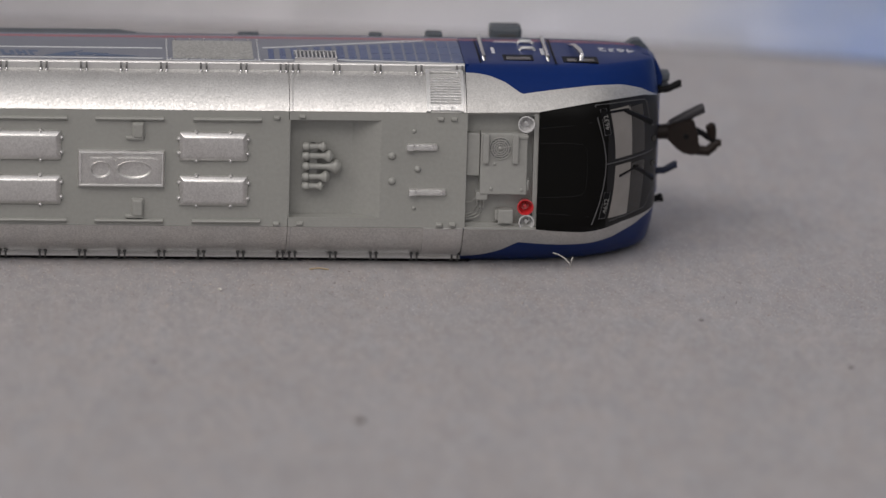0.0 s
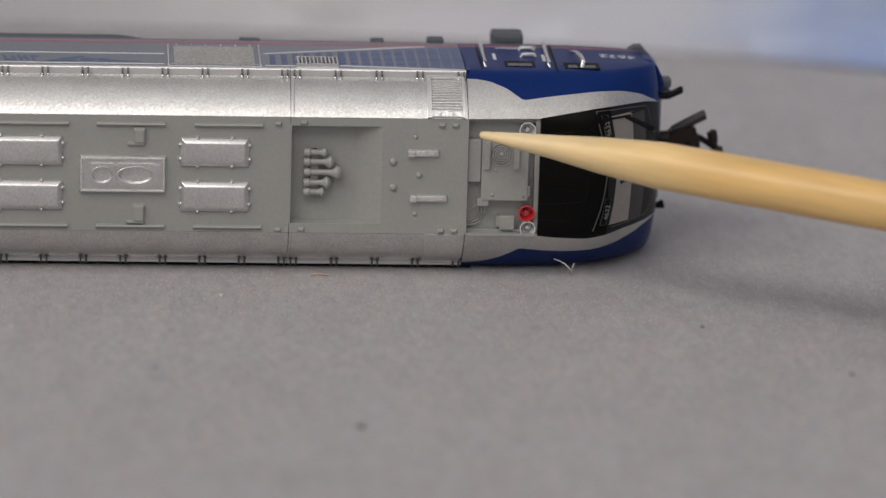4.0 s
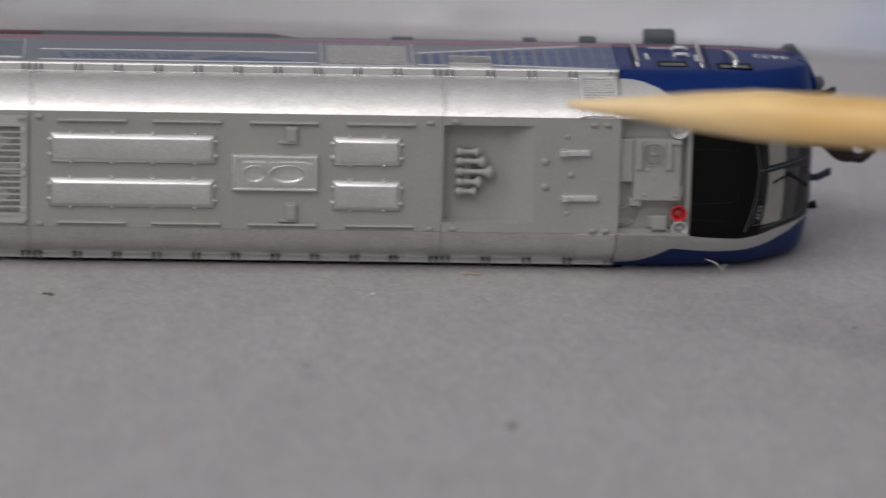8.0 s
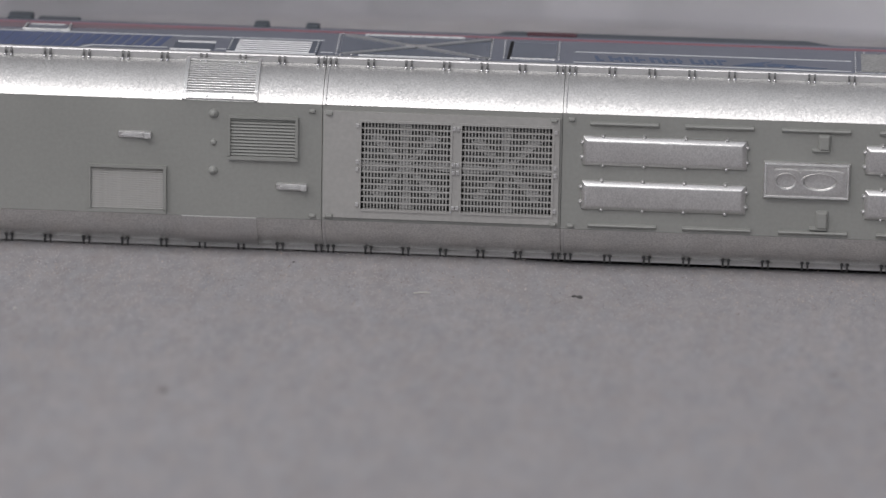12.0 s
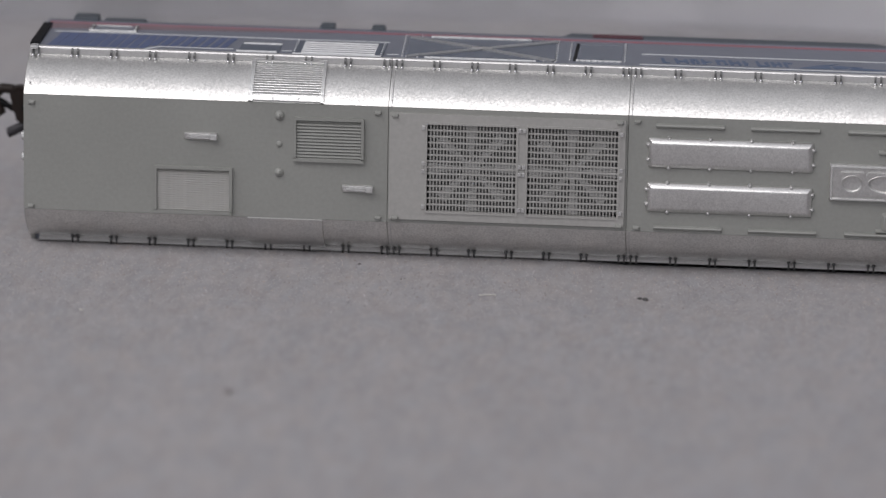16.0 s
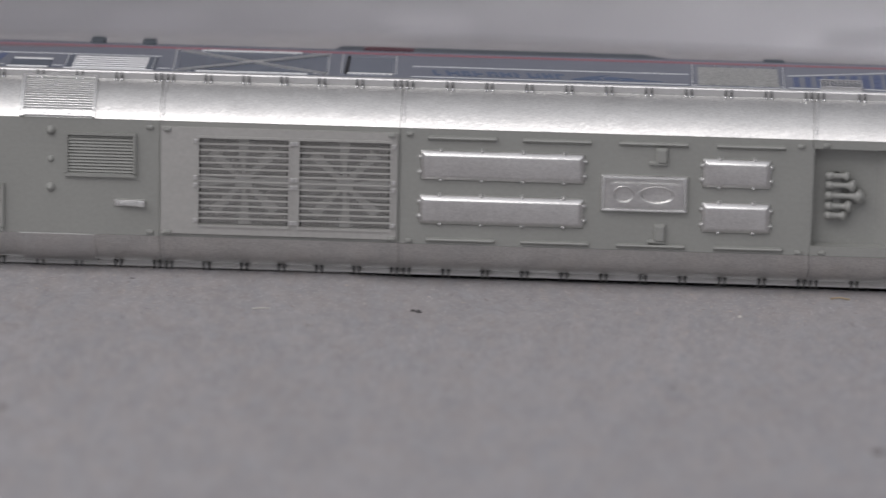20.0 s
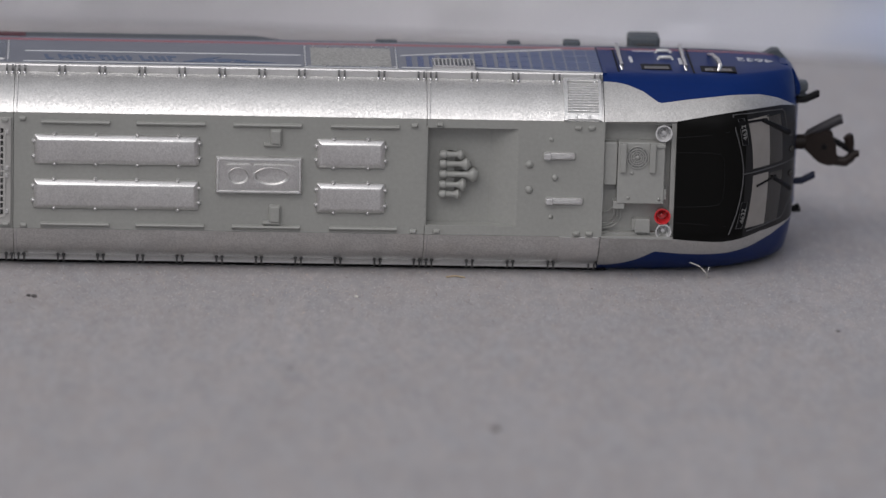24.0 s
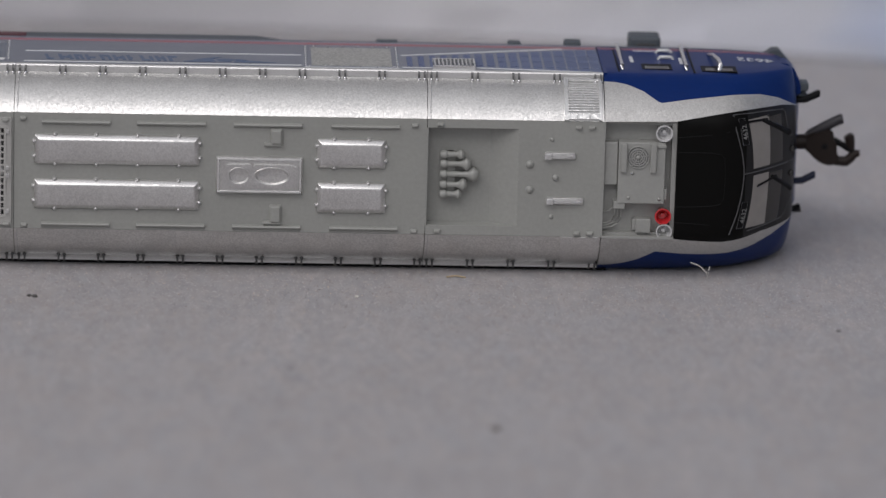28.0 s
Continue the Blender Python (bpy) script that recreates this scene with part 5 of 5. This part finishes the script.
for z, x1, dz in ((14.9, 50.3, 0.8), (6.5, 50.2, 0.8), (3.6, 48.6, 0.3)):
    part("hose", tube(bmesh.new(), [(47.4, 12.5, z), (49.0, 12.5, z + 0.1), (x1, 12.3, z + dz), (x1 + 0.1, 12.3, z + dz)], [0.35, 0.36, 0.38, 0.3], 10), BLUE_HOSE if z == 6.5 else RUBBER, loco, "dark blue hose stub" if z == 6.5 else "black air hose stub", smooth=True)


def coupler(sign, x0, zc):
    y = 14.0
    c = tagged(new("coupler"), "brown plastic knuckle coupler")
    c.parent = loco

    def pt(a, b, dy=0.0):
        return (x0 + sign * a * 0.85, y + dy, zc + sign * b)
    body = bmesh.new()
    outline = [(-0.9, 0.75), (-0.3, 1.15), (1.0, 1.65), (2.3, 1.6), (2.65, 0.9), (2.7, 0.1), (3.0, -0.7), (3.35, -1.4), (3.2, -1.9), (2.7, -2.15), (1.7, -2.1), (0.55, -1.6), (-0.2, -0.9), (-0.9, -0.35)]
    plate(body, [(pt(a, b)[0], pt(a, b)[2]) for a, b in outline], y - 0.9, y + 0.9)
    bmesh.ops.bevel(body, geom=body.edges[:], offset=0.22, segments=2, affect="EDGES")
    body = part("body", body, BROWN, c, smooth=True)
    part("pivot_pin", tube(bmesh.new(), [pt(1.5, -0.1, -0.88), pt(1.5, -0.1, -1.05), pt(1.5, -0.1, -1.1)], [0.28, 0.28, 0.15], 12), RUBBER, body, smooth=True)
    part("shank", tube(bmesh.new(), [pt(-2.6, 0.1), pt(-0.6, 0.15)], [0.75, 0.8], 12), BROWN, c, smooth=True)
    part("trip_pin", tube(bmesh.new(), [pt(-0.3, 1.0, -0.2), pt(1.5, 1.85, -0.3), pt(3.0, 2.5, -0.3), pt(3.5, 2.7, -0.3), pt(3.6, 2.72, -0.3)], [0.45, 0.5, 0.52, 0.52, 0.4], 10), COUPLER_GREY, c, smooth=True)
    part("knuckle", tube(bmesh.new(), [pt(2.6, 0.4), pt(3.6, -0.05), pt(4.9, -0.7), pt(5.1, -0.8)], [0.32, 0.32, 0.36, 0.25], 10), RUBBER, c, smooth=True)
    part("knuckle_head", tube(bmesh.new(), [pt(4.35, 0.95), pt(4.45, 0.8), pt(4.65, 0.1), pt(4.8, -0.6)], [0.35, 0.55, 0.5, 0.35], 10), BROWN, c, smooth=True)
    part("jaw", tube(bmesh.new(), [pt(2.9, -1.75), pt(4.2, -1.85), pt(4.9, -1.35), pt(5.2, -1.0), pt(5.8, -1.0)], [0.5, 0.52, 0.5, 0.45, 0.35], 10), BROWN, c, smooth=True)


coupler(1, 49.95, 10.1)
coupler(-1, -89.8, 10.6)


# ---- lint on the cloth ----
def lint(name, x, y, size, mat, label, rough=0.5, flat=0.5):
    rng = random.Random(int(x * 10) + 77)
    bm = bmesh.new()
    bmesh.ops.create_icosphere(bm, subdivisions=2, radius=size)
    for v in bm.verts:
        v.co *= 1 + rng.uniform(-rough, rough) * 0.6
        v.co.z *= flat
    ob = part(name, bm, mat, None, smooth=True)
    ob.location = (x * MM, y * MM, (cloth_height(x, y) + size * flat * 0.7) * MM)
    tagged(ob, label, "lint", "lint on the cloth")


lint("lint_speck", -27.1, -8.0, 0.3, SPECK_DARK, "dark speck of lint on grey felt")
lint("lint_speck", -27.65, -7.7, 0.22, SPECK_DARK, "dark speck of lint on grey felt")
lint("lint_speck", 15.5, -48.70, 0.5, SPECK_MID, "dark speck of lint on grey felt")
lint("lint_speck", -63.2, -44.4, 0.36, SPECK_MID, "dark speck of lint on grey felt")
lint("lint_speck", 62.2, -30.9, 0.3, SPECK_MID, "dark speck of lint on grey felt")
lint("lint_speck", -2.6, -30.3, 0.2, SPECK_MID, "dark speck of lint on grey felt")
lint("lint_speck", 49.9, -15.70, 0.22, SPECK_MID, "dark speck of lint on grey felt")
lint("lint_speck", 13.4, -17.60, 0.14, SPECK_MID, "dark speck of lint on grey felt")
lint("lint_speck", -55.6, -0.30, 0.16, SPECK_DARK, "dark speck of lint on grey felt")
lint("lint_speck", 4.0, -6.40, 0.24, SPECK_PALE, "pale crumb of lint on grey felt")
lint("lint_speck", -80.4, -19.70, 0.18, SPECK_PALE, "pale crumb of lint on grey felt")
for (pts, r, mat, label) in (([(-43.1, -9.7, -0.53), (-42.3, -9.5, -0.48), (-41.5, -9.4, -0.53)], 0.07, SPECK_PALE, "short pale fibre on the felt"),
                             ([(13.0, 0.9, -0.76), (13.9, 1.1, -0.68), (14.9, 0.8, -0.76)], 0.09, STRAW, "short straw-coloured fibre on the felt"),
                             ([(37.1, 2.0, 0.8), (37.7, 1.95, 0.62), (38.2, 1.9, 0.35), (38.75, 1.85, -0.2), (38.85, 1.8, -0.8), (38.95, 1.8, 0.1), (39.05, 1.8, 0.42)], 0.055, SPECK_PALE, "curled pale fibre on the felt")):
    ob = part("lint_fibre", tube(bmesh.new(), pts, r, 6), mat, None, smooth=True)
    tagged(ob, label, "lint", "lint on the cloth")

# ---- the bamboo stick that points ----
stick = tagged(new("pointing_stick"), "pale bamboo stick sharpened to a point, held over the model", "stick")
rng = random.Random(9)
prof = [(0, 0.22), (0.2, 0.36), (1.5, 0.52), (4, 0.78), (8, 1.24), (13, 1.8), (19, 2.25), (26, 2.4), (36, 2.36), (60, 2.26), (90, 2.22), (125, 2.2), (125.3, 1.9)]
line = [(Vector((x, 0.12 * math.sin(x * 0.09), 0.1 * math.sin(x * 0.05 + 1))), r * rng.uniform(0.97, 1.03)) for x, r in prof]
part("point", tube(bmesh.new(), [p for p, r in line[:7]], [r for p, r in line[:7]], 22), WOOD, stick, "sharpened tip of the stick", smooth=True)
part("shaft", tube(bmesh.new(), [p for p, r in line[6:]], [r for p, r in line[6:]], 22), WOOD, stick, smooth=True)

STICK = [
    (0.0, 95.0, -30.0, 70.0, -0.6, -29.0),
    (1.8, 95.0, -30.0, 60.0, -0.6, -29.0),
    (2.0, 60.0, 0.0, 28.3, -0.6, -29.0),
    (2.1, 44.1, 3.0, 18.7, -0.6, -29.0),
    (2.2, 43.6, 3.0, 8.2, 1.0, -28.9),
    (2.3, 43.4, 3.0, 2.1, 1.0, -28.9),
    (2.4, 42.3, 3.0, 7.3, 1.8, -28.9),
    (2.5, 44.0, 3.0, 9.8, 2.1, -29.0),
    (2.6, 45.7, 3.0, 11.5, 2.9, -29.1),
    (2.7, 45.0, 3.0, 12.1, 3.0, -29.1),
    (2.8, 43.8, 3.0, 13.3, 2.7, -29.1),
    (2.9, 44.3, 3.0, 11.4, 3.8, -29.1),
    (3.0, 46.9, 3.0, 7.6, 2.9, -29.1),
    (3.1, 52.6, 3.0, 10.4, 5.7, -29.4),
    (3.2, 50.8, 3.0, 9.5, 2.5, -29.2),
    (3.3, 43.6, 3.0, 6.6, 1.7, -29.0),
    (3.4, 33.6, -3.0, 13.8, 2.4, -29.2),
    (3.5, 27.9, -3.0, 17.0, 2.0, -29.1),
    (4.0, 29.0, -3.0, 14.6, 1.6, -29.1),
    (4.5, 32.1, -3.0, 13.4, 1.7, -29.2),
    (5.0, 33.4, -3.0, 14.1, 2.5, -29.2),
    (5.5, 31.6, -3.0, 15.0, 2.3, -29.2),
    (5.6, 29.0, -3.0, 13.1, 1.5, -29.1),
    (5.7, 22.1, -3.0, 12.5, 1.4, -28.9),
    (5.8, 22.2, -3.0, 16.0, 2.1, -29.0),
    (5.9, 23.5, -3.0, 17.6, 2.5, -29.1),
    (6.0, 23.8, -3.0, 16.8, 0.6, -29.0),
    (6.1, 19.7, -3.0, 17.5, 1.7, -29.0),
    (6.2, 10.9, -3.0, 15.6, 0.8, -28.7),
    (6.3, 9.4, -3.0, 16.5, 1.2, -28.7),
    (6.4, 10.2, -3.0, 16.1, 0.5, -28.7),
    (6.5, 10.9, -3.0, 16.5, 0.8, -28.8),
    (6.6, 10.4, -6.4, 15.6, 0.2, -28.9),
    (6.7, 9.2, -9.8, 13.3, -0.1, -29.0),
    (6.8, 9.5, -13.2, 12.1, -1.0, -29.1),
    (6.9, 7.3, -16.6, 12.8, -1.3, -29.3),
    (7.0, 4.5, -20.0, 13.9, -2.9, -29.4),
    (7.1, 3.8, -21.0, 17.3, -2.6, -29.4),
    (7.2, 7.3, -22.0, 19.7, -1.9, -29.6),
    (7.3, 13.6, -23.0, 19.7, -2.9, -29.8),
    (7.4, 20.5, -24.0, 22.3, -3.5, -30.0),
    (7.5, 25.3, -25.0, 24.4, -3.8, -30.2),
    (7.6, 24.3, -25.6, 24.5, -3.1, -30.3),
    (7.7, 25.1, -26.1, 22.8, -4.1, -30.3),
    (7.8, 21.9, -26.7, 22.8, -3.5, -30.3),
    (7.9, 19.9, -27.2, 23.9, -3.9, -30.3),
    (8.0, 21.0, -27.8, 23.7, -4.7, -30.3),
    (8.1, 21.6, -28.3, 24.1, -4.2, -30.4),
    (8.2, 21.1, -28.9, 24.5, -3.7, -30.5),
    (8.3, 19.8, -29.4, 24.1, -3.4, -30.5),
    (8.4, 17.6, -30.0, 24.4, -3.2, -30.5),
    (8.5, 16.5, -33.3, 26.6, -3.8, -30.7),
    (8.6, 16.6, -36.7, 28.6, -6.0, -31.0),
    (8.7, 15.4, -40.0, 28.5, -4.1, -31.2),
    (8.8, 14.6, -43.3, 26.5, -3.7, -31.3),
    (8.9, 12.0, -46.7, 25.2, -4.5, -31.4),
    (9.0, 7.9, -50.0, 22.1, -6.7, -31.5),
    (9.1, 7.2, -50.0, 21.6, -5.5, -31.4),
    (9.2, 7.5, -50.1, 22.2, -4.9, -31.5),
    (9.3, 6.3, -50.1, 23.5, -3.7, -31.5),
    (9.4, 4.9, -50.2, 22.8, -5.8, -31.4),
    (9.5, 0.9, -50.2, 23.0, -6.8, -31.3),
    (9.6, -7.5, -50.3, 29.0, -4.0, -31.1),
    (9.7, -22.2, -50.3, 31.9, -4.4, -30.6),
    (9.8, -32.3, -50.4, 34.4, -5.4, -30.3),
    (9.9, -36.9, -50.4, 32.6, -5.7, -30.1),
    (10.0, -38.3, -50.4, 31.1, -5.1, -30.0),
    (10.1, -40.9, -50.5, 26.4, -5.6, -29.9),
    (10.2, -41.3, -50.5, 20.7, -6.7, -29.8),
    (10.3, -40.9, -50.6, 18.0, -7.4, -29.8),
    (10.4, -36.7, -50.6, 18.0, -8.1, -29.9),
    (10.5, -32.1, -50.7, 18.5, -7.9, -30.1),
    (10.6, -26.4, -50.7, 21.9, -7.1, -30.4),
    (10.7, -29.5, -50.8, 29.3, -5.5, -30.4),
    (10.8, -34.3, -50.8, 31.3, -5.1, -30.2),
    (10.9, -38.7, -50.8, 29.1, -6.0, -30.0),
    (11.0, -39.2, -50.9, 25.9, -5.0, -30.0),
    (11.1, -36.0, -50.9, 21.8, -7.5, -30.0),
    (11.2, -32.6, -51.0, 20.8, -6.9, -30.2),
    (11.3, -26.2, -51.0, 22.3, -6.9, -30.4),
    (11.4, -15.3, -51.1, 28.4, -3.4, -31.0),
    (11.5, -22.5, -51.1, 36.7, -3.8, -30.8),
    (11.6, -9.4, -51.2, 39.4, -5.3, -31.4),
    (11.7, -27.5, -51.2, 36.3, -4.0, -30.6),
    (11.8, -24.7, -51.2, 31.3, -5.3, -30.6),
    (11.9, -21.3, -51.3, 31.6, -4.8, -30.8),
    (12.0, 3.8, -51.3, 36.6, -3.7, -31.9),
    (12.1, -4.4, -51.4, 39.3, -3.5, -31.6),
    (12.2, -28.3, -51.4, 32.6, -5.2, -30.5),
    (12.3, -22.7, -51.5, 25.2, -5.0, -30.7),
    (12.4, -14.8, -51.5, 29.7, -7.7, -31.1),
    (12.5, -16.9, -51.6, 37.0, -4.1, -31.1),
    (12.6, -21.2, -51.6, 36.0, -3.6, -30.9),
    (12.7, -24.3, -51.6, 24.4, -6.3, -30.6),
    (12.8, -19.9, -51.7, 18.6, -6.5, -30.7),
    (12.9, -14.2, -51.7, 22.3, -4.1, -31.0),
    (13.0, -18.0, -51.8, 29.5, -6.3, -31.0),
    (13.1, -25.8, -51.8, 33.1, -3.3, -30.7),
    (13.2, -28.7, -51.9, 24.4, -4.6, -30.5),
    (13.3, -24.4, -51.9, 21.8, -6.2, -30.6),
    (13.4, -17.0, -52.0, 29.0, -4.5, -31.0),
    (13.5, 0.6, -52.0, 32.6, -4.1, -31.9),
    (14.5, 120.0, -60.0, 60.0, -4.1, -31.9),
    (24.6, 110.0, -40.0, 60.0, -2.0, -29.3),
    (25.0, 70.0, -10.0, 30.0, -2.0, -29.3),
    (25.1, 48.9, 3.0, 25.1, -2.0, -29.3),
    (25.2, 45.3, 3.0, 17.0, -4.4, -29.1),
    (25.3, 38.0, -3.0, 17.6, -5.1, -29.3),
    (25.4, 35.6, -3.0, 15.3, -3.0, -29.2),
    (25.5, 36.4, -3.0, 6.8, -3.4, -29.1),
    (25.6, 42.2, 3.0, 14.8, 0.2, -29.1),
    (25.7, 43.2, 3.0, 17.1, -4.9, -29.1),
    (25.8, 61.9, 3.0, 20.8, -2.2, -29.5),
    (26.3, 120.0, -40.0, 60.0, -2.2, -29.5),
    (28.0, 120.0, -40.0, 60.0, -2.2, -29.5),
]


def motions():
    walk(stick, [(t, pose(x * MM, y * MM, z * MM, 0, ry, rz)) for t, x, y, z, ry, rz in STICK])


motions()
